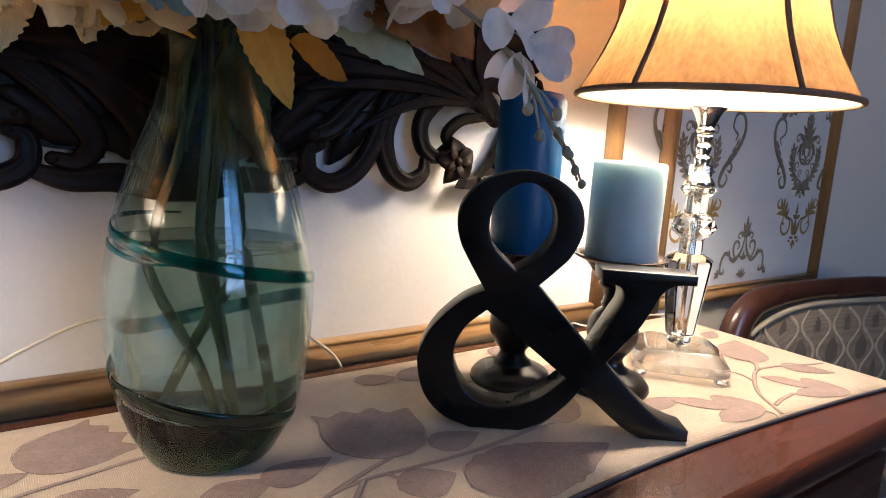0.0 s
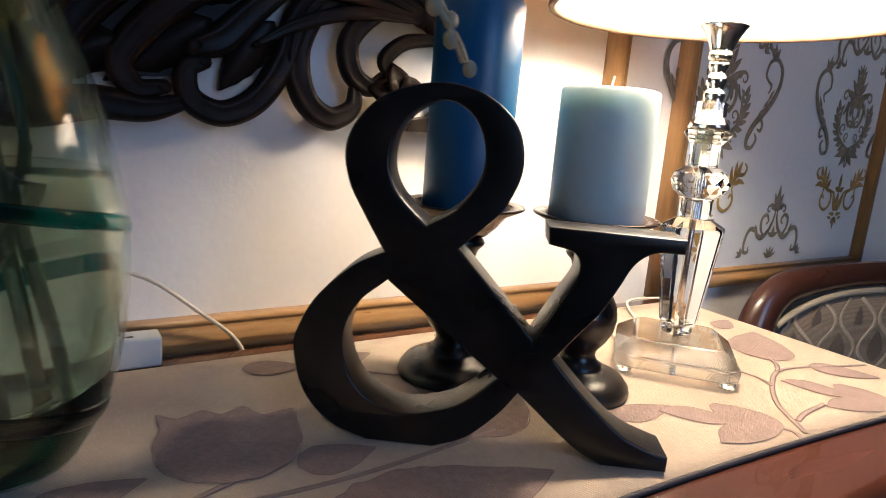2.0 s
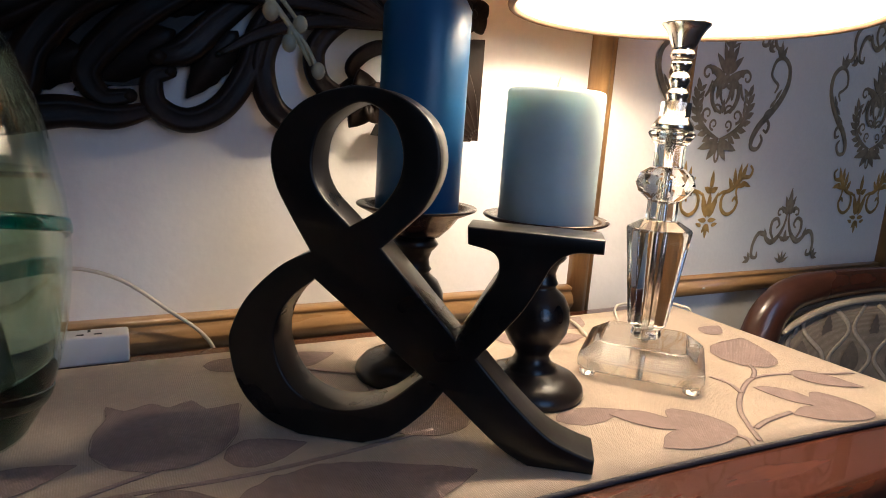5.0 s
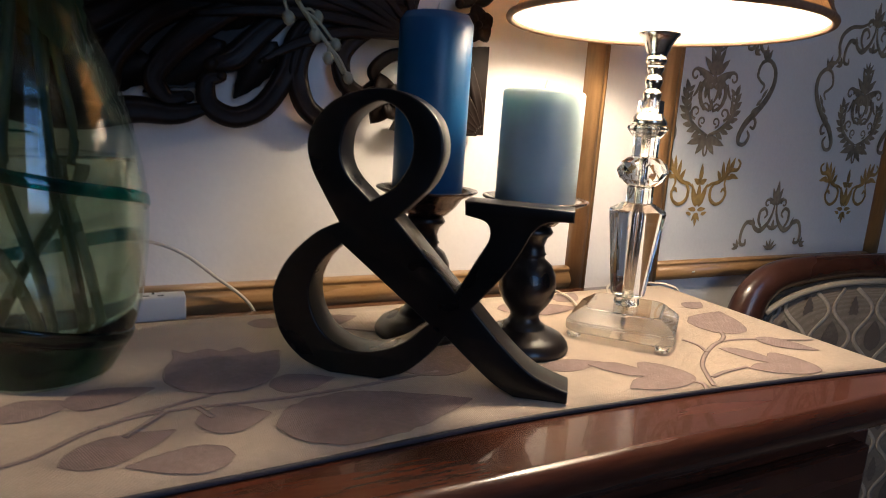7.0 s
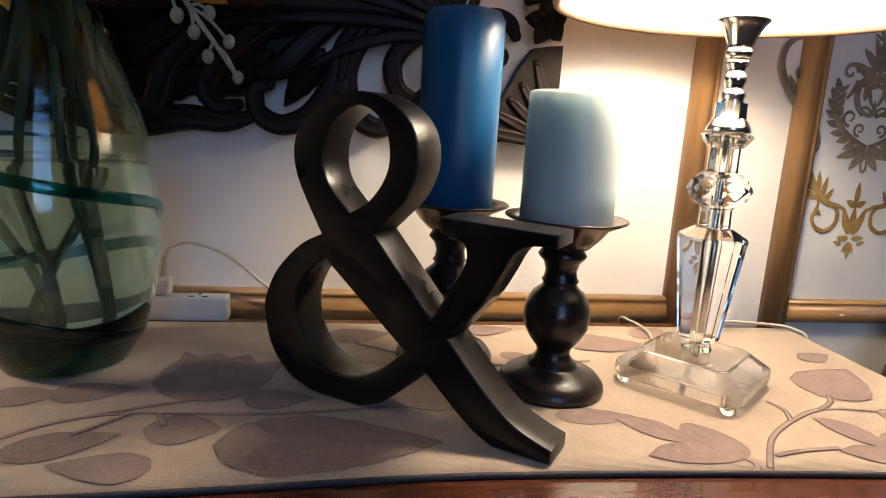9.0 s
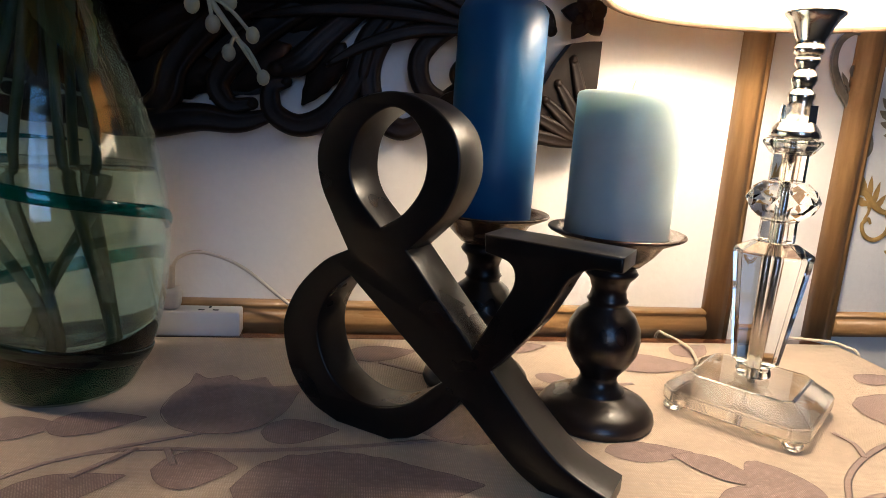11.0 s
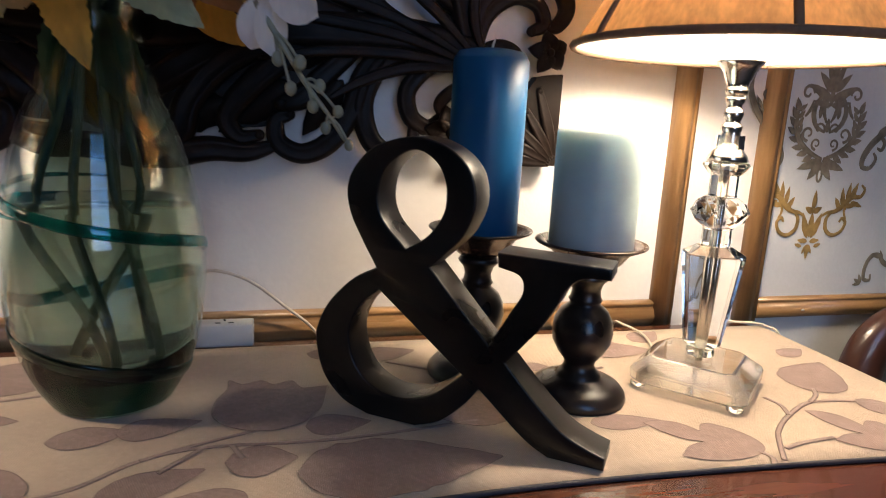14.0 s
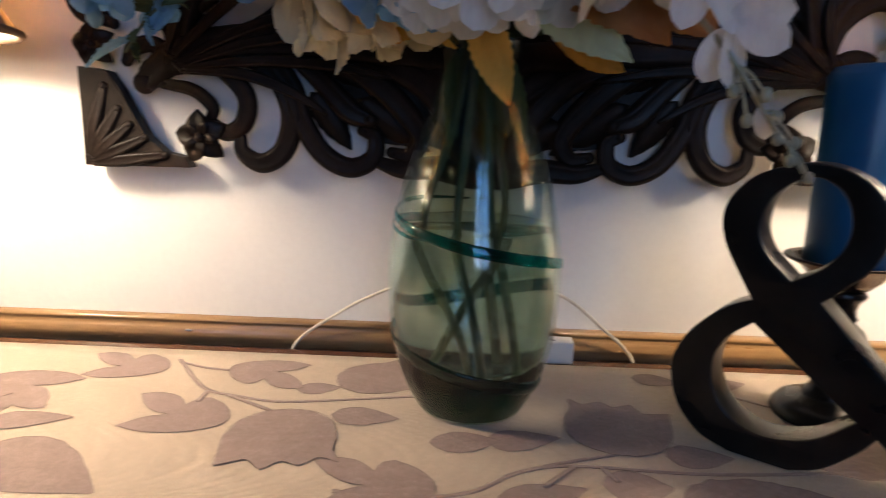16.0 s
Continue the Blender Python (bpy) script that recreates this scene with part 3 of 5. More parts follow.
# ---- candles and holders ----
HOLD = [(0.0395, 0.0), (0.0405, 0.003), (0.0395, 0.007), (0.035, 0.0125), (0.027, 0.0165), (0.0205, 0.0185), (0.0185, 0.0200), (0.0185, 0.0215), (0.0150, 0.0235), (0.0125, 0.029),
        (0.0135, 0.033), (0.0190, 0.040), (0.0238, 0.049), (0.0250, 0.058), (0.0238, 0.067), (0.0195, 0.0755), (0.0130, 0.081), (0.0125, 0.083), (0.0140, 0.085), (0.0125, 0.087),
        (0.0115, 0.0925), (0.0135, 0.099), (0.0170, 0.1025), (0.0180, 0.1045), (0.0165, 0.107), (0.0150, 0.109)]
DISH = [(0.0150, 0.0), (0.0190, 0.001), (0.0260, 0.008), (0.0320, 0.016), (0.0440, 0.0215), (0.0450, 0.0225), (0.0445, 0.0235), (0.0370, 0.0225), (0.0330, 0.0200), (0.0320, 0.0190), (0.001, 0.0185)]


def candle_holder(x, y):
    h = thing("candle_holder", x, y, CLOTH, "dark turned wooden candle holder with a bronzed dish", "candle holder", 0, "candle holders")
    part("turned_stem", lathe(HOLD, 56), M_HOLDER, h)
    part("dish", moved(lathe(DISH, 64), pose(0, 0, 0.1095)), M_DISH, h, "bronzed metal candle dish")
    return h


def candle(x, y, r, height, material, label, dome):
    c = thing("candle", x, y, CLOTH + 0.1285, label, "candle", 0, "candles")
    prof = [(r - 0.001, 0), (r, 0.001), (r, height * 0.25), (r * 1.004, height * 0.6), (r, height - dome - 0.002), (r - 0.0012, height - dome)]
    prof += [(r - 0.004, height - dome * 0.4), (r * 0.55, height - dome * 0.15), (r * 0.25, height - 0.0005), (0.0015, height - 0.002)]
    part("wax_body", lathe(prof, 72), material, c)
    part("wick", tube([(0, 0, height - 0.003), (0.0004, 0, height + 0.002), (0.0026, 0.001, height + 0.0080)], [0.0011, 0.0010, 0.0007], 6, 4), M_WICK, c, "short white cotton wick")
    return c


candle_holder(0.497, 0.4085)
candle(0.4965, 0.4085, 0.0338, 0.0935, M_WAXPALE, "short pale blue pillar candle, unlit, on its holder", 0.0015)
candle_holder(0.423, 0.468)
candle(0.423, 0.468, 0.0310, 0.1525, M_WAXBLUE, "tall royal blue pillar candle, unlit, on its holder", 0.008)


# ---- table lamps ----
def facets(profile, n, turn=0.0):
    bm = lathe(profile, n)
    bmesh.ops.bevel(bm, geom=bm.edges[:], offset=0.00045, segments=1, affect="EDGES", clamp_overlap=True)
    bm.transform(pose(0, 0, 0, 0, 0, turn))
    return bm


SHADE_TURN = radians(23)


def table_lamp(x, y, turn):
    lamp = thing("table_lamp", x, y, CLOTH, "lit crystal table lamp with a bell-shaped golden silk shade", "table lamp", turn, "table lamps")
    base = bmesh.new()
    h = 0.049
    rings = []
    for z, w, c in ((0.0065, h - 0.001, 0.010), (0.0075, h, 0.010), (0.0165, h, 0.010), (0.0275, h - 0.014, 0.007), (0.0280, h - 0.015, 0.006)):
        ring = []
        for sx, sy, fl in ((1, -1, 0), (1, 1, 1), (-1, 1, 0), (-1, -1, 1)):
            a, b = (w - c) * sx, w * sy
            p, q = w * sx, (w - c) * sy
            ring += [(a, b, z), (p, q, z)] if not fl else [(p, q, z), (a, b, z)]
        rings.append([base.verts.new(v) for v in ring])
    for a, b in zip(rings, rings[1:]):
        for k in range(8):
            base.faces.new((a[k], a[(k + 1) % 8], b[(k + 1) % 8], b[k]))
    base.faces.new(rings[0][::-1])
    base.faces.new(rings[-1])
    bmesh.ops.recalc_face_normals(base, faces=base.faces[:])
    bmesh.ops.bevel(base, geom=base.edges[:], offset=0.0013, segments=2, affect="EDGES")
    part("base_block", base, M_CRYSTALBASE, lamp, "bevelled clear crystal base", False)
    for sx in (-1, 1):
        for sy in (-1, 1):
            part("foot", moved(lathe([(0.004, 0), (0.0065, 0.0015), (0.007, 0.004), (0.0055, 0.0063)], 16), pose(sx * 0.040, sy * 0.040, 0)), M_CRYSTAL, lamp)
    part("inner_rod", lathe([(0.0022, 0.009), (0.0028, 0.0095), (0.0028, 0.1985), (0.0022, 0.199)], 16), M_CHROME, lamp, "chrome rod inside the crystal")
    part("collar", facets([(0.0115, 0.0284), (0.0125, 0.031), (0.0115, 0.036), (0.0120, 0.0375)], 8), M_CRYSTAL, lamp, "", False)
    part("tapered_prism", facets([(0.0145, 0.0378), (0.0160, 0.0395), (0.0262, 0.1195), (0.0255, 0.1215), (0.0140, 0.1280)], 8, 10), M_CRYSTAL, lamp, "tapering faceted crystal column", False)
    part("collar", facets([(0.0120, 0.1283), (0.0125, 0.1300), (0.0120, 0.1430), (0.0135, 0.1445)], 8), M_CRYSTAL, lamp, "", False)
    ball = bmesh.new()
    rows = [(0.014, -0.0125, 0), (0.0205, -0.0075, 0.5), (0.0240, 0.0, 0), (0.0205, 0.0075, 0.5), (0.014, 0.0125, 0)]
    rr = [[ball.verts.new((r * math.cos((k + o) * math.pi / 5), r * math.sin((k + o) * math.pi / 5), 0.1575 + z)) for k in range(10)] for r, z, o in rows]
    for i, (a, b) in enumerate(zip(rr, rr[1:])):
        up = rows[i][2] < rows[i + 1][2]
        for k in range(10):
            j = (k + 1) % 10
            if up:
                ball.faces.new((a[k], a[j], b[k]))
                ball.faces.new((a[j], b[j], b[k]))
            else:
                ball.faces.new((a[k], a[j], b[j]))
                ball.faces.new((a[k], b[j], b[k]))
    ball.faces.new(rr[0][::-1])
    ball.faces.new(rr[-1])
    bmesh.ops.recalc_face_normals(ball, faces=ball.faces[:])
    part("crystal_ball", ball, M_CRYSTAL, lamp, "faceted clear crystal ball", False)
    part("column", facets([(0.0120, 0.1705), (0.0118, 0.172), (0.0116, 0.222), (0.0125, 0.1885)], 8), M_CRYSTAL, lamp, "", False)
    part("crystal_saucer", facets([(0.0125, 0.1888), (0.0140, 0.190), (0.0190, 0.1965), (0.0182, 0.1985), (0.0150, 0.1995)], 10), M_CRYSTAL, lamp, "", False)
    metal = [(0.0150, 0.1998), (0.0165, 0.2010), (0.0150, 0.2050), (0.0115, 0.2100), (0.0095, 0.2130), (0.0085, 0.2160), (0.0080, 0.2225), (0.0075, 0.2240), (0.0085, 0.2262), (0.0085, 0.2290), (0.0065, 0.2310),
             (0.0060, 0.2330), (0.0072, 0.2352), (0.0082, 0.2385), (0.0072, 0.2418), (0.0058, 0.2438), (0.0058, 0.2460), (0.0075, 0.2480), (0.0080, 0.2510), (0.0066, 0.2535)]
    cup = [(0.0066, 0.2535), (0.0090, 0.2550), (0.0095, 0.2580), (0.0085, 0.2600), (0.0090, 0.2630), (0.0105, 0.2660), (0.0125, 0.2715), (0.0155, 0.2765), (0.0180, 0.2790), (0.0185, 0.2812), (0.0175, 0.2825), (0.0120, 0.2830)]
    part("metal_stem", lathe(metal, 40), M_CHROME, lamp, "turned chrome stem")
    part("metal_cup", lathe(cup, 40), M_CHROME, lamp, "chrome cup under the bulb")
    part("bulb_socket", lathe([(0.0118, 0.2831), (0.0122, 0.2845), (0.0122, 0.302), (0.0100, 0.3035)], 28), M_PLASTIC, lamp, "white bulb socket")
    # bell-shaped shade in six panels
    prof = [(0.1350, 0.2880), (0.1310, 0.2960), (0.1225, 0.3120), (0.1120, 0.3320), (0.1020, 0.3560), (0.0945, 0.3820), (0.0890, 0.4120), (0.0855, 0.4450), (0.0840, 0.4800)]

    def bell(off, lobes):
        bm = bmesh.new()
        n = 96
        rings = []
        for r, z in prof:
            t = (z - 0.288) / 0.19
            row = []
            for k in range(n):
                a = 2 * math.pi * k / n
                w = a - SHADE_TURN
                s = 0.5 - abs(((w * 3 / math.pi) % 1) - 0.5)
                dent = 1 - 0.06 * min(1, t * 4) * s * 2 * 0.5
                row.append(bm.verts.new(((r + off) * dent * math.cos(a), (r + off) * dent * math.sin(a), z)))
            rings.append(row)
        for a, b in zip(rings, rings[1:]):
            for k in range(n):
                bm.faces.new((a[k], a[(k + 1) % n], b[(k + 1) % n], b[k]))
        return bm

    shade = part("shade", bell(0, True), M_SHADE, lamp, "bell-shaped golden silk lampshade")
    part("liner", bell(-0.0022, True), M_LINER, shade, "white inner lining")
    part("lower_trim", tube([(0.1352 * math.cos(a), 0.1352 * math.sin(a), 0.2885) for a in (2 * math.pi * k / 48 for k in range(49))], [0.0032] * 49, 8, 2), M_BRAID, shade, "brown braid trim")
    part("upper_trim", tube([(0.0842 * math.cos(a), 0.0842 * math.sin(a), 0.480) for a in (2 * math.pi * k / 48 for k in range(49))], [0.003] * 49, 8, 2), M_BRAID, shade, "brown braid trim")
    for k in range(6):
        a = SHADE_TURN + k * math.pi / 3
        part("rib_braid", tube([((r + 0.0012) * math.cos(a), (r + 0.0012) * math.sin(a), z) for r, z in prof], [0.0032] * len(prof), 6, 4, 0.6), M_BRAID, shade, "brown braid over a rib")
    for k in range(3):
        a = 0.4 + k * 2 * math.pi / 3
        part("spider_arm", tube([(0.012 * math.cos(a), 0.012 * math.sin(a), 0.315), (0.05 * math.cos(a), 0.05 * math.sin(a), 0.40), (0.083 * math.cos(a), 0.083 * math.sin(a), 0.478)], [0.0014] * 3, 6, 6), M_CHROME, lamp)
    return lamp


lamps = [table_lamp(lx, ly, turn) for (lx, ly), turn in zip(LAMPS, (41, 49))]


# ---- socket block and cables ----
block = thing("extension_socket", 0, 0, 0, "white plastic extension socket block behind the vase", "socket block")
part("housing", box(0.095, 0.232, 0.5615, 0.5815, TOP, TOP + 0.0225, 0.002), M_PLASTIC, block)
for sx in (0.113, 0.155, 0.205):
    for dx, dy, w, h in ((0, 0.004, 0.002, 0.005), (-0.006, -0.004, 0.005, 0.002), (0.006, -0.004, 0.005, 0.002)):
        part("socket_slot", box(sx + dx - w / 2, sx + dx + w / 2, 0.5715 + dy - h / 2, 0.5715 + dy + h / 2, TOP + 0.0225, TOP + 0.0229), M_SLOT, block, "", False)


def plug_and_cable(px, pts):
    c = thing("lamp_cable", px, 0.5715, TOP + 0.0232, "pale plastic lamp cable with its plug in the socket", "cable", 0, "lamp cables")
    inv = Matrix.Translation((-px, -0.5715, -TOP - 0.0232))
    part("plug", moved(box(px - 0.009, px + 0.009, 0.563, 0.580, TOP + 0.0232, TOP + 0.041, 0.004), inv), M_PLASTIC, c, "white plug")
    part("plug_grip", moved(tube([(px, 0.5715, TOP + 0.0405), (px + 0.001, 0.572, TOP + 0.05), (px + 0.002, 0.574, TOP + 0.06)], [0.0045, 0.0038, 0.0025], 10, 5), inv), M_CABLE, c)
    part("cord", moved(tube(pts, [0.0016] * len(pts), 8, 10), inv), M_CABLE, c)


plug_and_cable(0.172, [(0.174, 0.574, 0.858), (0.180, 0.577, 0.867), (0.197, 0.580, 0.871), (0.227, 0.583, 0.860), (0.258, 0.585, 0.835), (0.296, 0.5873, 0.797), (0.304, 0.5875, 0.74)])
plug_and_cable(0.118, [(0.116, 0.574, 0.858), (0.103, 0.577, 0.870), (0.071, 0.580, 0.873), (0.033, 0.583, 0.858), (-0.005, 0.585, 0.836), (-0.052, 0.5873, 0.798), (-0.062, 0.5875, 0.74)])
for pts in (((0.635, 0.5872, 0.74), (0.632, 0.5865, 0.797), (0.6335, 0.565, 0.8055), (0.636, 0.525, 0.8055), (0.612, 0.470, 0.8050), (0.600, 0.452, 0.8048)),
                ((0.652, 0.452, 0.8048), (0.690, 0.520, 0.8050), (0.730, 0.562, 0.8060), (0.780, 0.560, 0.8055), (0.806, 0.543, 0.8055), (0.8175, 0.53, 0.79), (0.818, 0.52, 0.70))):
    part("cord", moved(tube(pts, [0.0014] * len(pts), 8, 10), lamps[0].matrix_basis.inverted()), M_CABLE, lamps[0], "pale lamp cord")


# ---- vase ----
VX, VY = 0.131, 0.463
VASE = [(0.0425, 0.0), (0.0440, 0.0015), (0.0500, 0.012), (0.0560, 0.025), (0.0625, 0.046), (0.0668, 0.072), (0.0690, 0.098), (0.0692, 0.116), (0.0672, 0.138), (0.0630, 0.161), (0.0572, 0.185),
        (0.0480, 0.212), (0.0400, 0.231), (0.0335, 0.252), (0.0305, 0.266), (0.0300, 0.279), (0.0320, 0.290)]


def vase_radius(z):
    return float(np.interp(z, [p[1] for p in VASE], [p[0] for p in VASE]))


vase = thing("vase", VX, VY, CLOTH + 0.001, "tall green glass vase with a teal glass spiral, on the runner", "vase")
outer = [tuple(map(float, p)) for p in smooth_line(VASE, 4)]
inner = [(max(r - 0.0030 - 0.010 * max(0, 1 - (z - 0.030) / 0.07) ** 2 + 0.0006 * math.sin(z * 160), 0.002), z) for r, z in outer if z > 0.036]
part("glass_wall", lathe(outer + [(0.0310, 0.2915)] + inner[::-1] + [(0.030, 0.0345), (0.002, 0.0335)], 72, True), M_VASE, vase)
part("glass_base", lathe([(0.0405, 0.0008), (0.0432, 0.0018), (0.0493, 0.012), (0.0553, 0.025), (0.0590, 0.0360), (0.0570, 0.0366), (0.030, 0.0350), (0.003, 0.0345)], 64), M_VASEBASE, vase, "thick dark green glass base")
wet = [(0.003, 0.0372), (0.0500, 0.0385)] + [(r - 0.0036, z) for r, z in outer if 0.042 < z < 0.150] + [(vase_radius(0.1515) - 0.0040, 0.1515), (0.003, 0.1510)]
part("water", lathe(wet, 72), M_WATER, vase, "clear water in the vase")


def trail(stations, material, label, wide):
    rad = [s[2] * wide for s in stations]
    n = len(stations)
    ang = np.interp(np.linspace(0, n - 1, n * 9), range(n), [s[0] for s in stations])
    zz = [q[0] for q in smooth_line([(s[1],) for s in stations], 9)]
    zz = np.interp(np.linspace(0, 1, n * 9), np.linspace(0, 1, len(zz)), zz)
    ww = np.interp(np.linspace(0, n - 1, n * 9), range(n), rad)
    bm = bmesh.new()
    rings = []
    for a, z, w in zip(ang, zz, ww):
        row = []
        for k in range(8):
            q = 2 * math.pi * k / 8
            z2 = z + w * math.cos(q)
            r2 = vase_radius(max(z2, 0)) + w * 0.22 * math.sin(q) + 0.0003
            row.append(bm.verts.new((r2 * math.cos(radians(a)), r2 * math.sin(radians(a)), z2)))
        rings.append(row)
    for a, b in zip(rings, rings[1:]):
        for k in range(8):
            bm.faces.new((a[k], b[k], b[(k + 1) % 8], a[(k + 1) % 8]))
    bm.faces.new(rings[0])
    bm.faces.new(rings[-1][::-1])
    bmesh.ops.recalc_face_normals(bm, faces=bm.faces[:])
    part("glass_trail", bm, material, vase, label)


trail([(95, 0.163, 0.2), (150, 0.165, 0.5), (185, 0.160, 0.7), (225, 0.152, 0.9), (270, 0.142, 1), (320, 0.131, 1), (360, 0.121, 1), (400, 0.104, 1), (450, 0.084, 1), (500, 0.069, 1), (545, 0.062, 1)], M_TRAIL, "teal glass spiral", 0.0044)
trail([(545, 0.062, 1), (580, 0.056, 1), (630, 0.043, 1.1), (680, 0.030, 1.1), (720, 0.022, 1.0), (770, 0.018, 0.5)], M_TRAILDARK, "dark green glass spiral", 0.0056)
trail([(120, 0.150, 0.2), (175, 0.152, 0.8), (215, 0.147, 0.5), (240, 0.146, 0.1)], M_TRAIL, "teal glass spiral", 0.0030)

# ---- flowers ----
bouquet = thing("flower_arrangement", 0, 0, 0, "bouquet of white, cream and blue flowers with golden leaves", "flowers")
rnd = random.Random(7)
NECK = Vector((VX, VY, CLOTH + 0.285))
for n, (bx, by, mx, my, tx, ty) in enumerate(((0.000, -0.010, -0.040, -0.012, -0.012, -0.006), (0.007, -0.020, -0.014, -0.022, -0.006, -0.012), (0.028, -0.008, 0.012, -0.016, 0.004, -0.008), (0.014, 0.020, 0.004, 0.022, 0.010, 0.006), (-0.020, 0.012, 0.022, 0.010, 0.012, 0.008))):
    part("stalk", tube([(VX + bx, VY + by, CLOTH + 0.038 + 0.001 * n), (VX + 0.7 * bx + 0.3 * mx, VY + 0.7 * by + 0.3 * my, CLOTH + 0.080), (VX + mx, VY + my, CLOTH + 0.150), (VX + 0.4 * mx + 0.6 * tx, VY + 0.4 * my + 0.6 * ty, CLOTH + 0.215), (VX + tx, VY + ty, CLOTH + 0.275), (VX + tx * 2.2, VY + ty * 2.2, CLOTH + 0.340)],
                       [0.0028, 0.0030, 0.0033, 0.0032, 0.0030, 0.002], 8, 6), M_STALK, bouquet)


def aim(at, way, spin=0.0):
    """A pose whose +y points along way."""
    y = Vector(way).normalized()
    x = y.cross(Vector((0, 0, 1)))
    x = x.normalized() if x.length > 1e-3 else Vector((1, 0, 0))
    z = x.cross(y)
    m = Matrix((x, y, z)).transposed().to_4x4()
    return Matrix.Translation(at) @ m @ pose(0, 0, 0, 0, spin, 0)


def aim_out(at, way, face):
    """A pose whose +y points along way and whose upper side turns towards face."""
    y = Vector(way).normalized()
    z = Vector(face) - y * Vector(face).dot(y)
    z.normalize()
    return Matrix.Translation(at) @ Matrix((y.cross(z), y, z)).transposed().to_4x4()


def floret(size, petals, seed, cup=0.5):
    bits = []
    for k in range(petals):
        b = blade(size, size * 0.92, -0.5, 0.12, 0, 0.05, 7, seed + k, 0.5)
        b.transform(pose(0, 0, 0, 0, 0, 360 / petals * k) @ pose(0, 0, 0, math.degrees(cup) * 0.6))
        bits.append(b)
    core = bmesh.new()
    bmesh.ops.create_icosphere(core, subdivisions=1, radius=size * 0.10)
    bits.append(core)
    return merge(bits)


def bloom_head(at, radius, count, size, material, label, seed):
    """A rounded head of many small four- and five-petalled florets."""
    r = random.Random(seed)
    bits = []
    for k in range(count):
        zc = 1 - 1.75 * (k + 0.5) / count
        a = k * 2.39996 + r.uniform(-0.2, 0.2)
        s = math.sqrt(max(0, 1 - zc * zc))
        n = Vector((s * math.cos(a), s * math.sin(a), zc))
        m = Matrix.Translation(n * radius * r.uniform(0.88, 1.08)) @ n.to_track_quat("Z", "Y").to_matrix().to_4x4() @ pose(0, 0, 0, r.uniform(-18, 18), r.uniform(-18, 18), r.uniform(0, 90))
        bits.append(moved(floret(size * r.uniform(0.85, 1.15), r.choice((4, 5)), seed * 50 + k), m))
    head = part("flower_head", moved(merge(bits), Matrix.Translation(at)), material, bouquet, label)
    part("flower_stem", tube([tuple(NECK), tuple((NECK + Vector(at)) / 2 + Vector((0, 0, 0.012))), tuple(at)], [0.0022, 0.002, 0.002], 6, 5), M_STALK, bouquet)
    return head


for n, (at, rad, cnt, size, m, lab) in enumerate((
        ((0.120, 0.342, 1.127), 0.036, 34, 0.024, M_WHITEPETAL, "white hydrangea-like flower head"),
        ((0.166, 0.320, 1.133), 0.038, 36, 0.024, M_WHITEPETAL, "white hydrangea-like flower head"),
        ((0.084, 0.378, 1.127), 0.030, 28, 0.020, M_BLUEPETAL, "pale blue flower head"),
        ((0.218, 0.345, 1.146), 0.038, 32, 0.025, M_CREAM, "cream flower head"),
        ((0.026, 0.482, 1.132), 0.034, 15, 0.038, M_CREAM, "cream flower head"),
        ((0.072, 0.446, 1.130), 0.030, 13, 0.036, M_CREAM, "cream flower head"),
        ((0.150, 0.410, 1.180), 0.055, 40, 0.028, M_WHITEPETAL, "white hydrangea-like flower head"),
        ((0.060, 0.400, 1.185), 0.046, 34, 0.024, M_BLUEPETAL, "pale blue flower head"),
        ((0.235, 0.420, 1.165), 0.046, 34, 0.027, M_CREAM, "cream flower head"),
        ((-0.045, 0.455, 1.160), 0.036, 30, 0.022, M_BLUEPETAL, "pale blue flower head"),
        ((-0.120, 0.430, 1.132), 0.030, 26, 0.018, M_BLUEPETAL, "pale blue flower head"),
        ((0.110, 0.500, 1.180), 0.050, 34, 0.028, M_WHITEPETAL, "white hydrangea-like flower head"))):
    bloom_head(at, rad, cnt, size, m, lab, n + 3)


def leaf(at, tip, width, material, label="", curl=0.4, teeth=0.22, spin=0, seed=1):
    a, t = Vector(at), Vector(tip)
    ln = (t - a).length
    part("leaf", moved(blade(ln, width, curl, 0.3, 0.55 * teeth, 0.03, 42, seed, vein=0.0015), aim(a, t - a, spin) if spin is not None else aim_out(a, t - a, (rnd.uniform(-0.5, 0.3), -1, 0.35))), material, bouquet, label)


leaf((0.128, 0.392, 1.100), (0.147, 0.368, 1.045), 0.026, M_GOLDLEAF, "golden yellow toothed leaf", 0.15, 0.14, None, 2)
leaf((0.158, 0.372, 1.108), (0.212, 0.333, 1.070), 0.030, M_PALELEAF, "pale green toothed leaf", 0.15, 0.14, None, 3)
leaf((0.185, 0.468, 1.094), (0.247, 0.492, 1.075), 0.028, M_GOLDLEAF, "rust-gold leaf", 0.15, 0.05, None, 4)
leaf((0.215, 0.395, 1.140), (0.262, 0.350, 1.088), 0.055, M_RUSTLEAF, "rust brown leaf", 0.3, 0.15, None, 5)
leaf((0.180, 0.370, 1.125), (0.232, 0.330, 1.083), 0.048, M_RUSTLEAF, "rust brown leaf", 0.3, 0.15, None, 6)
for k in range(15):
    a = radians(150 + 17 * k)
    cx, cy = (0.026, 0.478) if k % 2 else (0.070, 0.445)
    tip = (cx + 0.036 * math.cos(a), cy + 0.034 * math.sin(a), 1.084 + 0.010 * math.sin(k * 1.9))
    leaf((cx, cy, 1.128), tip, 0.036, M_CREAM if k % 4 else M_GOLDLEAF, "ragged cream drooping petal", 0.35, 0.30, 60 + 12 * k, 10 + k)
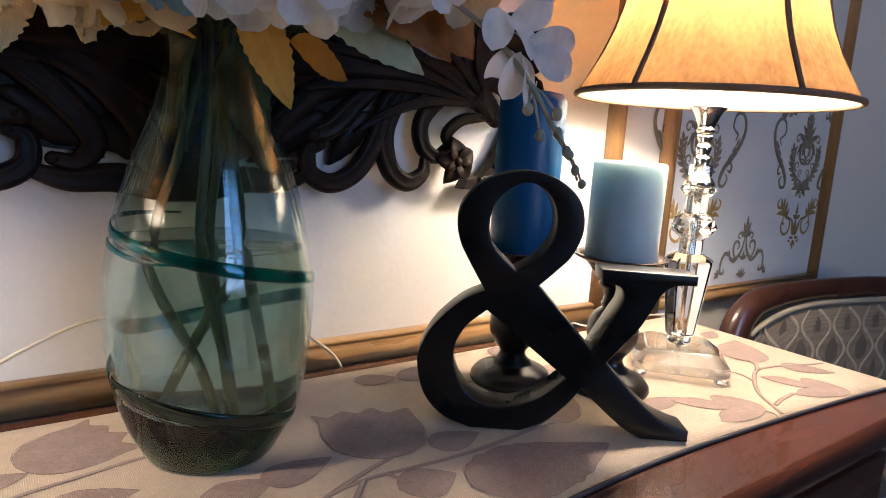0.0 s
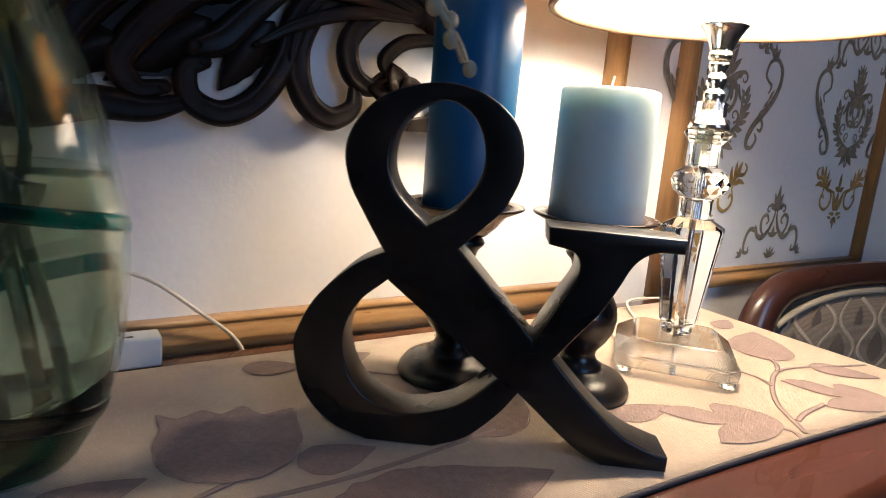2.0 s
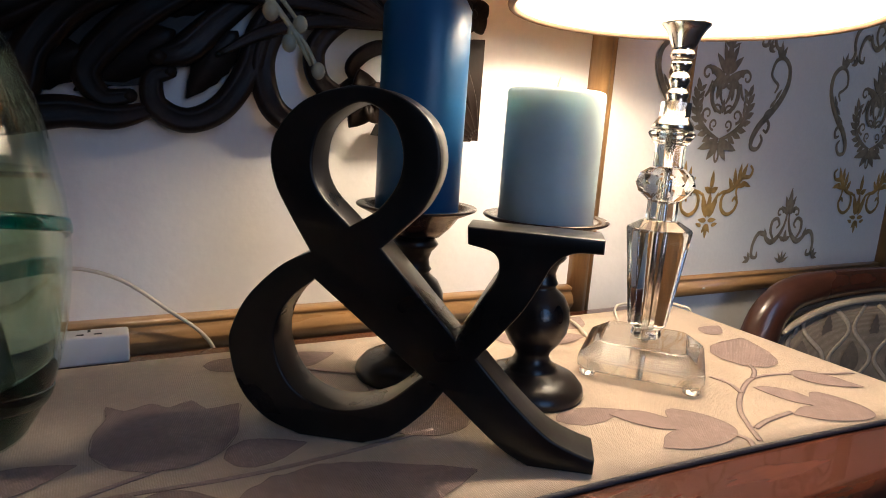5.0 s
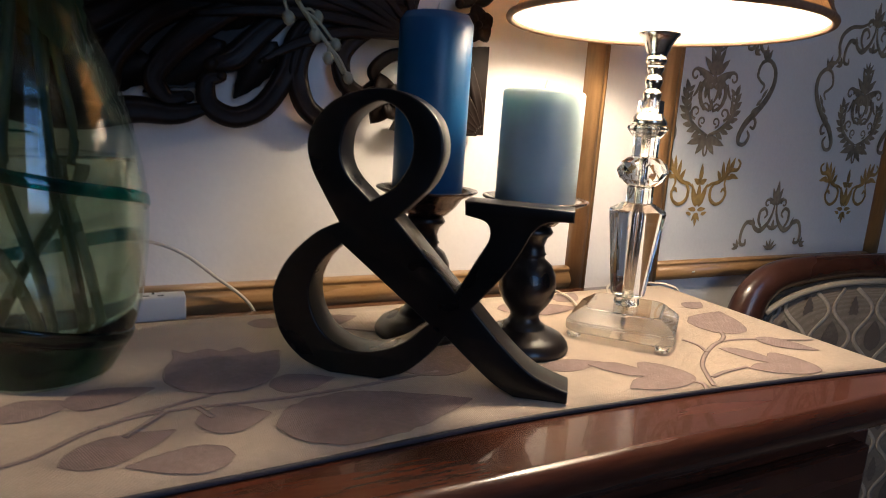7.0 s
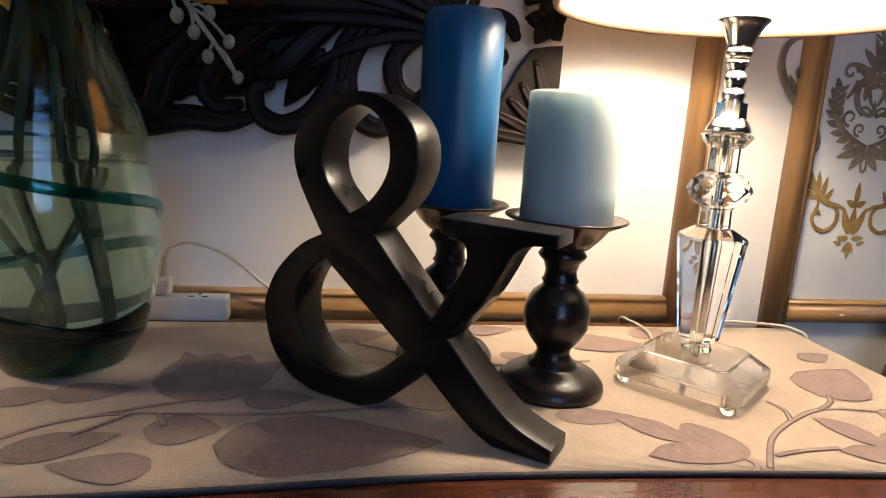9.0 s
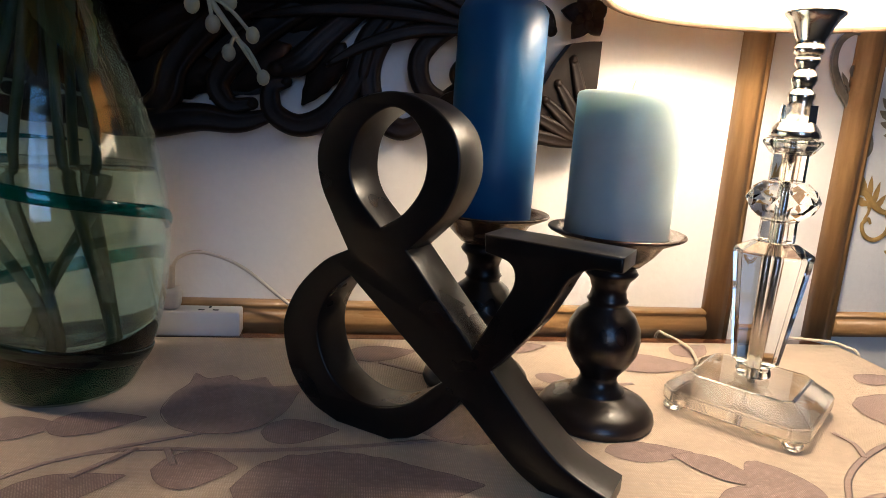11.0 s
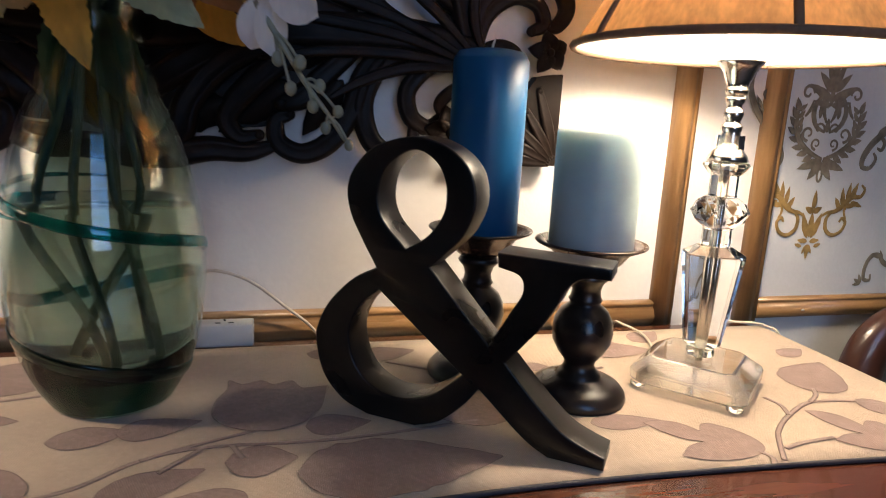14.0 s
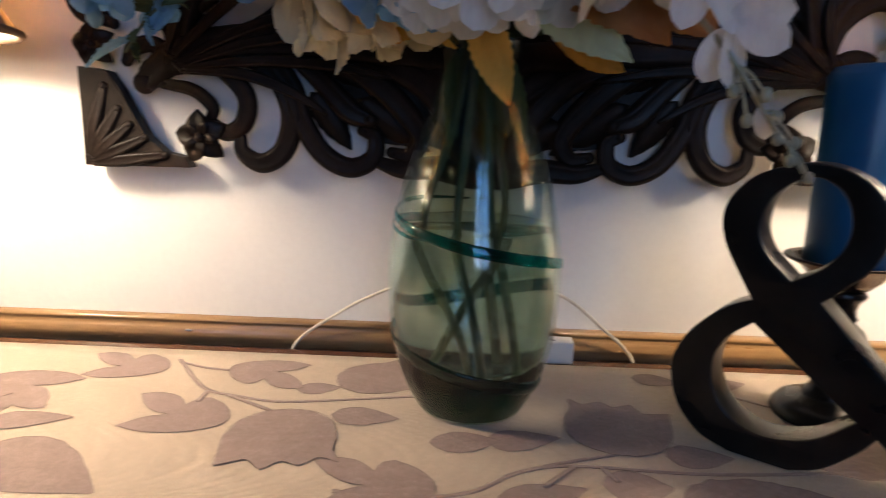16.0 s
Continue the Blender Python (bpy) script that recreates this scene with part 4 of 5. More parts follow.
leaf((0.024, 0.480, 1.118), (0.018, 0.490, 1.066), 0.026, M_CREAM, "ragged cream drooping petal", 0.15, 0.35, 80, 31)
for k, (at, tip) in enumerate((((0.190, 0.380, 1.130), (0.250, 0.372, 1.095)), ((0.200, 0.400, 1.135), (0.262, 0.395, 1.100)), ((0.195, 0.365, 1.125), (0.236, 0.345, 1.088)), ((0.205, 0.42, 1.14), (0.255, 0.43, 1.092)),
                             ((0.180, 0.385, 1.120), (0.205, 0.360, 1.083)), ((0.100, 0.440, 1.120), (0.060, 0.425, 1.085)))):
    leaf(at, tip, 0.040, (M_RUSTLEAF, M_GOLDLEAF)[k % 2], "autumn-coloured toothed leaf", 0.2, 0.2, None, 60 + k)
for k in range(24):
    a, z = k * 2.4, rnd.uniform(1.105, 1.16)
    rr = rnd.uniform(0.05, 0.095)
    base = NECK + Vector((0.012 * math.cos(a), 0.012 * math.sin(a) - 0.015, 0.01))
    tip = Vector((VX + 0.01 + rr * math.cos(a), VY - 0.04 + rr * math.sin(a), z))
    leaf(base, tip, rnd.uniform(0.024, 0.036), M_GREENLEAF if k % 3 else M_STALK, "dark green leaf", rnd.uniform(0.2, 0.7), 0.15, rnd.uniform(20, 80), 30 + k)
for k, (at, tip, w) in enumerate((((0.140, 0.445, 1.085), (0.150, 0.440, 1.022), 0.034), ((0.118, 0.452, 1.085), (0.102, 0.440, 1.015), 0.030), ((0.135, 0.475, 1.085), (0.142, 0.484, 1.005), 0.032), ((0.122, 0.470, 1.085), (0.108, 0.478, 1.020), 0.030), ((0.142, 0.458, 1.085), (0.168, 0.456, 1.018), 0.026))):
    leaf(at, tip, w, M_GREENLEAF, "dark green leaf inside the vase neck", 0.2, 0.1, 80 - 30 * k, 77 + k)
# drooping white spray, with buds at its end
SPRAY = [(0.190, 0.345, 1.130), (0.228, 0.305, 1.095), (0.250, 0.286, 1.065), (0.264, 0.280, 1.042), (0.276, 0.276, 1.026), (0.284, 0.277, 1.014)]
part("spray_stem", tube(SPRAY, [0.0018, 0.0017, 0.0015, 0.0013, 0.0011, 0.0008], 6, 6), M_BUD, bouquet)
for k, (at, tip, w) in enumerate((((0.246, 0.292, 1.082), (0.237, 0.289, 1.052), 0.021), ((0.246, 0.290, 1.080), (0.252, 0.282, 1.050), 0.021), ((0.248, 0.286, 1.084), (0.277, 0.266, 1.066), 0.022), ((0.246, 0.286, 1.088), (0.272, 0.270, 1.086), 0.022),
                                  ((0.238, 0.294, 1.098), (0.262, 0.280, 1.106), 0.022), ((0.236, 0.294, 1.100), (0.250, 0.276, 1.078), 0.022), ((0.234, 0.298, 1.104), (0.222, 0.284, 1.082), 0.021), ((0.240, 0.29, 1.11), (0.268, 0.285, 1.122), 0.022))):
    part("spray_petal", moved(blade(0.0275, w * 0.86, 0.45, 0.25, 0, 0.04, 10, 90 + k, 0.5), aim_out(at, Vector(tip) - Vector(at), (0.5 * math.sin(k * 1.7), -1, 0.4 * math.cos(k)))), M_WHITEPETAL, bouquet)
for k, (sx, sy, sz) in enumerate(((0.252, 0.289, 1.052), (0.262, 0.276, 1.050), (0.258, 0.284, 1.038), (0.272, 0.284, 1.040), (0.268, 0.272, 1.030), (0.281, 0.282, 1.028), (0.274, 0.270, 1.020), (0.286, 0.275, 1.012))):
    b = bmesh.new()
    bmesh.ops.create_icosphere(b, subdivisions=2, radius=0.0032 - 0.0001 * k)
    b.transform(Matrix.Translation((sx, sy, sz)) @ Matrix.Diagonal((1, 1, 1.25, 1)))
    part("bud", b, M_BUD, bouquet)
    j = min(len(SPRAY) - 2, 2 + k // 3)
    part("bud_stalk", tube([SPRAY[j], tuple((Vector(SPRAY[j]) + Vector((sx, sy, sz))) / 2 + Vector((0, 0, 0.002))), (sx, sy, sz)], [0.0008] * 3, 5, 4), M_BUD, bouquet)
# trailing foliage on the other side
TRAILER = [(0.02, 0.44, 1.15), (-0.05, 0.435, 1.135), (-0.10, 0.43, 1.105), (-0.125, 0.43, 1.075)]
part("spray_stem", tube(TRAILER, [0.0018, 0.0016, 0.0013, 0.001], 6, 6), M_STALK, bouquet)
for k in range(14):
    p = Vector(smooth_line(TRAILER, 6)[min(18, 4 + k)])
    leaf(p, p + Vector((rnd.uniform(-0.03, 0.012), rnd.uniform(-0.02, 0.02), rnd.uniform(-0.03, 0.012))), 0.014, M_GREENLEAF if k % 3 else M_BLUEPETAL, "small grey-green leaf", 0.3, 0, rnd.uniform(0, 90), 120 + k)

# ---- carved frame ----
FX0, FX1, FZ0, FZ1 = -0.254, 0.540, 0.980, 1.800
FY = WALL - 0.020
carved = thing("carved_frame", 0, 0, 0, "dark carved openwork wooden frame hung on the wall", "carved frame")


def corner_map(a, b, flip_x, flip_z):
    x = FX0 + a if flip_x else FX1 - a
    z = FZ1 - b if flip_z else FZ0 + b
    return x, z


def strand(pts, radii, fx, fz, lift=0.0, groove=True):
    p3 = []
    for n, (a, b) in enumerate(pts):
        x, z = corner_map(a, b, fx, fz)
        p3.append((x, FY - lift, z))
    bits = [tube(p3, [1.32 * q for q in radii], 16, 7, 0.9, (0, 1, 0), 0.5)]
    for p, q in ((p3[0], radii[0]), (p3[-1], radii[-1])):
        knob = bmesh.new()
        bmesh.ops.create_icosphere(knob, subdivisions=2, radius=1.32 * q * 1.06)
        bits.append(moved(knob, Matrix.Translation(p) @ Matrix.Diagonal((1, 0.85, 1, 1))))
    part("scroll", merge(bits), M_CARVED, carved)


def carved_leaf(a, b, a2, b2, width, fx, fz, lift=0.004):
    x, z = corner_map(a, b, fx, fz)
    x2, z2 = corner_map(a2, b2, fx, fz)
    ln = math.hypot(x2 - x, z2 - z)
    bm = blade(ln, width, 0.35, -0.35, 0.1, 0, 11, 3)
    e = bmesh.ops.extrude_face_region(bm, geom=bm.faces[:])
    bmesh.ops.translate(bm, vec=(0, 0, -0.008), verts=[g for g in e["geom"] if isinstance(g, bmesh.types.BMVert)])
    bmesh.ops.recalc_face_normals(bm, faces=bm.faces[:])
    y = Vector((x2 - x, 0, z2 - z)).normalized()
    zz = Vector((0, -1, 0))
    xx = y.cross(zz)
    m = Matrix.Translation((x, FY - lift - 0.002, z)) @ Matrix((xx, y, zz)).transposed().to_4x4()
    part("carved_leaf", moved(bm, m), M_CARVED, carved)


def rosette(a, b, size, fx, fz):
    x, z = corner_map(a, b, fx, fz)
    bits = []
    for k in range(5):
        p = blade(size, size * 0.85, 0.9, 0.3, 0, 0, 6, k)
        e = bmesh.ops.extrude_face_region(p, geom=p.faces[:])
        bmesh.ops.translate(p, vec=(0, 0, -0.004), verts=[g for g in e["geom"] if isinstance(g, bmesh.types.BMVert)])
        p.transform(pose(0, 0, 0, 0, 0, 72 * k + 10) @ pose(0, 0, 0, 18))
        bits.append(p)
    c = bmesh.new()
    bmesh.ops.create_icosphere(c, subdivisions=2, radius=size * 0.22)
    bits.append(c)
    bm = merge(bits)
    bmesh.ops.recalc_face_normals(bm, faces=bm.faces[:])
    part("rosette", moved(bm, Matrix.Translation((x, FY - 0.010, z)) @ pose(0, 0, 0, 90)), M_CARVED, carved, "carved five-petalled rosette")


def corner_plate(fx, fz):
    """The squared corner with flutes that fan out of it."""
    bm = bmesh.new()
    outline = [(0, 0), (0.105, 0.0), (0.100, 0.010), (0.080, 0.014), (0.062, 0.030), (0.050, 0.052), (0.040, 0.072), (0.028, 0.090), (0.012, 0.093), (0, 0.094)]
    vs = [bm.verts.new((a, 0, b)) for a, b in outline]
    f = bm.faces.new(vs)
    e = bmesh.ops.extrude_face_region(bm, geom=[f])
    bmesh.ops.translate(bm, vec=(0, 0.016, 0), verts=[g for g in e["geom"] if isinstance(g, bmesh.types.BMVert)])
    for v in bm.verts:
        x, z = corner_map(v.co.x, v.co.z, fx, fz)
        v.co = (x, FY - 0.006 + v.co.y, z)
    bmesh.ops.recalc_face_normals(bm, faces=bm.faces[:])
    part("corner_plate", bm, M_CARVED, carved, "fluted corner plate", False)
    for k, (ang, ln) in enumerate(((8, 0.082), (24, 0.068), (40, 0.062), (56, 0.066), (72, 0.080))):
        a = radians(ang)
        strand([(0.010 * math.cos(a), 0.010 * math.sin(a)), (0.5 * ln * math.cos(a), 0.5 * ln * math.sin(a)), (ln * math.cos(a), ln * math.sin(a))], [0.002, 0.005, 0.003], fx, fz, 0.006)


ARMS = (
    (((0.062, 0.080), (0.100, 0.108), (0.170, 0.120), (0.270, 0.118), (0.397, 0.108)), (0.008, 0.012, 0.013, 0.013, 0.012)),
    (((0.085, 0.098), (0.130, 0.098), (0.160, 0.072), (0.158, 0.045), (0.140, 0.034), (0.128, 0.044)), (0.004, 0.006, 0.007, 0.007, 0.006, 0.004)),
    (((0.130, 0.110), (0.180, 0.098), (0.204, 0.060), (0.198, 0.022), (0.176, 0.006), (0.156, 0.016), (0.154, 0.034)), (0.005, 0.007, 0.008, 0.008, 0.0075, 0.006, 0.004)),
    (((0.080, 0.080), (0.110, 0.074), (0.128, 0.058), (0.122, 0.044)), (0.004, 0.005, 0.005, 0.003)),
    (((0.180, 0.112), (0.205, 0.080), (0.216, 0.046), (0.236, 0.016), (0.262, 0.004), (0.284, 0.014), (0.286, 0.034), (0.274, 0.040)), (0.006, 0.008, 0.008, 0.008, 0.0075, 0.007, 0.006, 0.004)),
    (((0.205, 0.112), (0.240, 0.080), (0.262, 0.058), (0.282, 0.050)), (0.006, 0.008, 0.009, 0.006)),
    (((0.240, 0.112), (0.280, 0.090), (0.312, 0.062), (0.330, 0.036), (0.320, 0.018), (0.302, 0.020)), (0.006, 0.009, 0.009, 0.008, 0.006, 0.004)),
    (((0.280, 0.108), (0.330, 0.086), (0.362, 0.050), (0.372, 0.020), (0.392, 0.004)), (0.007, 0.010, 0.010, 0.010, 0.008)),
    (((0.320, 0.108), (0.360, 0.084), (0.397, 0.060)), (0.007, 0.011, 0.010)),
    (((0.284, 0.012), (0.312, 0.004), (0.345, 0.006), (0.380, 0.000), (0.397, 0.000)), (0.004, 0.007, 0.009, 0.010, 0.010)),
    (((0.150, 0.122), (0.190, 0.140), (0.210, 0.165), (0.200, 0.186), (0.182, 0.186)), (0.006, 0.008, 0.008, 0.006, 0.004)),
    (((0.200, 0.125), (0.250, 0.138), (0.290, 0.160), (0.330, 0.166), (0.397, 0.150)), (0.006, 0.009, 0.010, 0.010, 0.010)),
    (((0.260, 0.124), (0.310, 0.134), (0.397, 0.130)), (0.007, 0.010, 0.010)),
)
RISERS = (
    (((0.094, 0.100), (0.108, 0.150), (0.122, 0.220), (0.126, 0.320), (0.118, 0.410)), (0.009, 0.011, 0.012, 0.012, 0.011)),
    (((0.094, 0.112), (0.084, 0.145), (0.058, 0.166), (0.032, 0.160), (0.024, 0.142), (0.036, 0.134)), (0.005, 0.006, 0.007, 0.006, 0.006, 0.004)),
    (((0.100, 0.130), (0.082, 0.166), (0.048, 0.186), (0.014, 0.182), (0.000, 0.160), (0.008, 0.142), (0.022, 0.140)), (0.005, 0.007, 0.008, 0.008, 0.007, 0.006, 0.004)),
    (((0.096, 0.105), (0.072, 0.116), (0.054, 0.112), (0.046, 0.100)), (0.005, 0.006, 0.006, 0.004)),
    (((0.112, 0.180), (0.094, 0.206), (0.060, 0.222), (0.022, 0.240), (0.004, 0.268), (0.012, 0.290), (0.030, 0.286)), (0.006, 0.008, 0.008, 0.008, 0.007, 0.006, 0.004)),
    (((0.116, 0.150), (0.150, 0.180), (0.160, 0.220), (0.146, 0.240)), (0.006, 0.008, 0.007, 0.004)),
    (((0.120, 0.230), (0.090, 0.270), (0.040, 0.320), (0.016, 0.360), (0.030, 0.410)), (0.006, 0.009, 0.010, 0.009, 0.008)),
)
# slim ridges that fan out over the broad scrolls
FEATHERS = (((0.098, 0.098), (0.160, 0.128), (0.230, 0.148), (0.320, 0.158)), ((0.100, 0.096), (0.170, 0.118), (0.250, 0.128), (0.350, 0.128)), ((0.102, 0.094), (0.170, 0.102), (0.240, 0.100), (0.300, 0.090)),
            ((0.104, 0.092), (0.160, 0.090), (0.205, 0.076), (0.240, 0.056)), ((0.096, 0.104), (0.132, 0.138), (0.160, 0.160), (0.172, 0.178)), ((0.090, 0.108), (0.100, 0.140), (0.098, 0.172), (0.076, 0.190)))
for fz in (False, True):
    for fx in (False, True):
        corner_plate(fx, fz)
        for pts, rad in ARMS + RISERS:
            strand(pts, rad, fx, fz)
        for ends in FEATHERS:
            strand(ends, (0.0022, 0.0042, 0.0040, 0.0016), fx, fz, 0.010)
        rosette(0.118, 0.030, 0.027, fx, fz)
        rosette(0.018, 0.114, 0.022, fx, fz)
        carved_leaf(0.098, 0.112, 0.128, 0.146, 0.020, fx, fz)
        carved_leaf(0.060, 0.078, 0.085, 0.112, 0.022, fx, fz)
        carved_leaf(0.150, 0.118, 0.110, 0.126, 0.024, fx, fz)
        carved_leaf(0.170, 0.115, 0.215, 0.070, 0.026, fx, fz)
        carved_leaf(0.205, 0.120, 0.262, 0.150, 0.030, fx, fz)
        carved_leaf(0.225, 0.075, 0.262, 0.020, 0.026, fx, fz)
        carved_leaf(0.230, 0.112, 0.300, 0.080, 0.030, fx, fz)
        carved_leaf(0.270, 0.070, 0.340, 0.020, 0.030, fx, fz)
        carved_leaf(0.300, 0.112, 0.380, 0.070, 0.034, fx, fz)
        carved_leaf(0.330, 0.050, 0.397, 0.020, 0.034, fx, fz)
        carved_leaf(0.300, 0.130, 0.397, 0.160, 0.036, fx, fz)


for fz in (False, True):
    bm = bmesh.new()
    xc = (FX0 + FX1) / 2
    zc = FZ1 - 0.085 if fz else FZ0 + 0.085
    vs = []
    for k in range(40):
        a = 2 * math.pi * k / 40
        w = 1 + 0.10 * math.cos(8 * a)
        vs.append(bm.verts.new((xc + 0.150 * w * math.cos(a), FY + 0.004, zc + 0.070 * w * math.sin(a))))
    f = bm.faces.new(vs)
    e = bmesh.ops.extrude_face_region(bm, geom=[f])
    bmesh.ops.translate(bm, vec=(0, 0.012, 0), verts=[g for g in e["geom"] if isinstance(g, bmesh.types.BMVert)])
    bmesh.ops.recalc_face_normals(bm, faces=bm.faces[:])
    part("cartouche", bm, M_CARVED, carved, "solid carved centre", False)


# ---- damask print on the wallpaper ----
PY = WALL - 0.0021


LAYER = [0]


def layer():
    LAYER[0] = (LAYER[0] + 1) % 24
    return PY - 0.00004 * LAYER[0]


def flat_leaf(x, z, ln, wd, ang):
    yy = layer()
    bm = bmesh.new()
    ln, wd = ln * 1.10, wd * 1.05
    c, s = math.cos(radians(ang)), math.sin(radians(ang))
    vs = []
    for px, pz in petal_outline(wd / ln, 1.0, 0.10, int(abs(x * 999)) % 50, 8):
        px = (px + 0.5) * ln
        pz *= ln
        vs.append(bm.verts.new((x + px * c - pz * s, yy, z + px * s + pz * c)))
    f = bm.faces.new(vs)
    e = bmesh.ops.extrude_face_region(bm, geom=[f])
    bmesh.ops.translate(bm, vec=(0, 0.0005, 0), verts=[g for g in e["geom"] if isinstance(g, bmesh.types.BMVert)])
    bmesh.ops.recalc_face_normals(bm, faces=bm.faces[:])
    return bm


def line(pts, rad):
    rad = [1.15 * q for q in rad]
    yy = layer()
    return tube([(x, yy, z) for x, z in pts], rad, 6, 6, 0.18, (0, 1, 0))


def both(cx, side_pts, rad):
    return [line([(cx + s * x, z) for x, z in side_pts], rad) for s in (-1, 1)]


def curl(cx, z, r, start, turns, s, thick=0.0017):
    pts = []
    for k in range(9):
        a = radians(start) + s * turns * 2 * math.pi * k / 8
        q = r * (1 - 0.72 * k / 8)
        pts.append((cx + q * math.cos(a), z + q * math.sin(a)))
    return line(pts, [thick * (1.1 - 0.06 * k) for k in range(9)])


def medallion(cx, z0):
    """An artichoke of plumes round a double bud, with a leafy crown and a ring below."""
    bits = [line([(cx + 0.0035 * math.cos(q), z0 + 0.008 + 0.008 * math.sin(q)) for q in (2 * math.pi * k / 8 for k in range(9))], [0.0014] * 9)]
    bits += [flat_leaf(cx, z0 + 0.112, 0.036, 0.011, 90), flat_leaf(cx, z0 + 0.092, 0.024, 0.007, 90), flat_leaf(cx, z0 + 0.060, 0.016, 0.007, 90)]
    for s in (-1, 1):
        for h, ang, ln, w in ((0.024, 142, 0.026, 0.011), (0.026, 108, 0.034, 0.012), (0.114, 24, 0.030, 0.009), (0.108, 46, 0.030, 0.010), (0.098, 62, 0.036, 0.012), (0.092, 80, 0.026, 0.009)):
            bits.append(flat_leaf(cx, z0 + h, ln, w, 90 - s * ang))
        bits.append(line([(cx + s * x, z0 + z) for x, z in ((0.001, 0.028), (0.018, 0.034), (0.036, 0.046), (0.046, 0.064), (0.047, 0.084))], [0.0014, 0.0026, 0.0034, 0.0032, 0.0016]))
        for k in range(8):
            x, z = ((0.016, 0.032), (0.024, 0.036), (0.032, 0.041), (0.039, 0.049), (0.044, 0.057), (0.046, 0.066), (0.047, 0.075), (0.046, 0.084))[k]
            bits.append(flat_leaf(cx + s * x, z0 + z, 0.015, 0.0075, 90 - s * (122 - 15 * k)))
            if k > 2:
                bits.append(flat_leaf(cx + s * (x - 0.002), z0 + z, 0.012, 0.0055, 90 + s * (10 + 9 * (k - 3))))
        bits += [curl(cx + s * 0.013, z0 + 0.046, 0.0075, -90, 1.1, s, 0.0013), curl(cx + s * 0.027, z0 + 0.058, 0.0095, -90, 1.0, s, 0.0016), curl(cx + s * 0.012, z0 + 0.064, 0.0085, 200 if s > 0 else -20, 0.8, -s, 0.0013),
                 curl(cx + s * 0.036, z0 + 0.106, 0.0095, 180 if s > 0 else 0, 1.0, -s, 0.0018)]
        bits.append(line([(cx + s * x, z0 + z) for x, z in ((0.003, 0.060), (0.018, 0.068), (0.024, 0.084), (0.019, 0.098), (0.010, 0.106))], [0.0012, 0.0026, 0.0032, 0.0026, 0.0012]))
        bits.append(line([(cx + s * x, z0 + z) for x, z in ((0.003, 0.072), (0.008, 0.082), (0.009, 0.094), (0.004, 0.104))], [0.0012, 0.0022, 0.0022, 0.0012]))
        bits += [flat_leaf(cx + s * 0.0135, z0 + 0.076, 0.022, 0.0055, 90), line([(cx + s * 0.026, z0 + 0.098), (cx + s * 0.030, z0 + 0.086), (cx + s * 0.036, z0 + 0.078)], [0.0013, 0.002, 0.0012])]
    part("printed_medallion", merge(bits), M_PRINT, paper, "dark damask medallion", False)


def drop(cx, z0):
    """A gilt bud between two looped scrolls that end in leaves."""
    bits = [flat_leaf(cx, z0 + 0.026, 0.030, 0.009, 90), flat_leaf(cx, z0 + 0.062, 0.022, 0.007, 90), flat_leaf(cx, z0 + 0.016, 0.017, 0.006, -90)]
    for s in (-1, 1):
        bits += [flat_leaf(cx + s * 0.003, z0 + 0.025, 0.032, 0.009, 90 - s * 20), flat_leaf(cx, z0 + 0.058, 0.013, 0.008, 90 - s * 62), flat_leaf(cx, z0 + 0.017, 0.013, 0.005, -90 + s * 32),
                 flat_leaf(cx + s * 0.002, z0 + 0.021, 0.014, 0.006, s * 6 + (0 if s > 0 else 180)), flat_leaf(cx + s * 0.010, z0 + 0.014, 0.010, 0.005, 90 - s * 70)]
        bits.append(line([(cx + s * x, z0 + z) for x, z in ((0.013, 0.053), (0.022, 0.058), (0.034, 0.060), (0.046, 0.068), (0.056, 0.078), (0.070, 0.079), (0.075, 0.088), (0.069, 0.094))], [0.0012, 0.0018, 0.0026, 0.0034, 0.0032, 0.0022, 0.0018, 0.0012]))
        bits.append(line([(cx + s * x, z0 + z) for x, z in ((0.030, 0.060), (0.022, 0.050), (0.024, 0.036), (0.036, 0.029), (0.048, 0.034), (0.053, 0.045), (0.047, 0.051), (0.043, 0.046))], [0.0012, 0.0022, 0.0024, 0.0022, 0.0020, 0.0020, 0.0018, 0.0012]))
        bits.append(line([(cx + s * x, z0 + z) for x, z in ((0.052, 0.071), (0.048, 0.060), (0.052, 0.050))], [0.0018, 0.0016, 0.0012]))
        bits += [flat_leaf(cx + s * x, z0 + z, ln, 0.0065, 90 - s * ang) for x, z, ln, ang in ((0.044, 0.066, 0.022, -8), (0.050, 0.072, 0.022, 4), (0.055, 0.076, 0.020, 22), (0.048, 0.066, 0.020, 80), (0.056, 0.072, 0.018, 108), (0.040, 0.062, 0.016, -30))]
    part("printed_drop", merge(bits), M_GILT, paper, "gilt damask pendant", False)


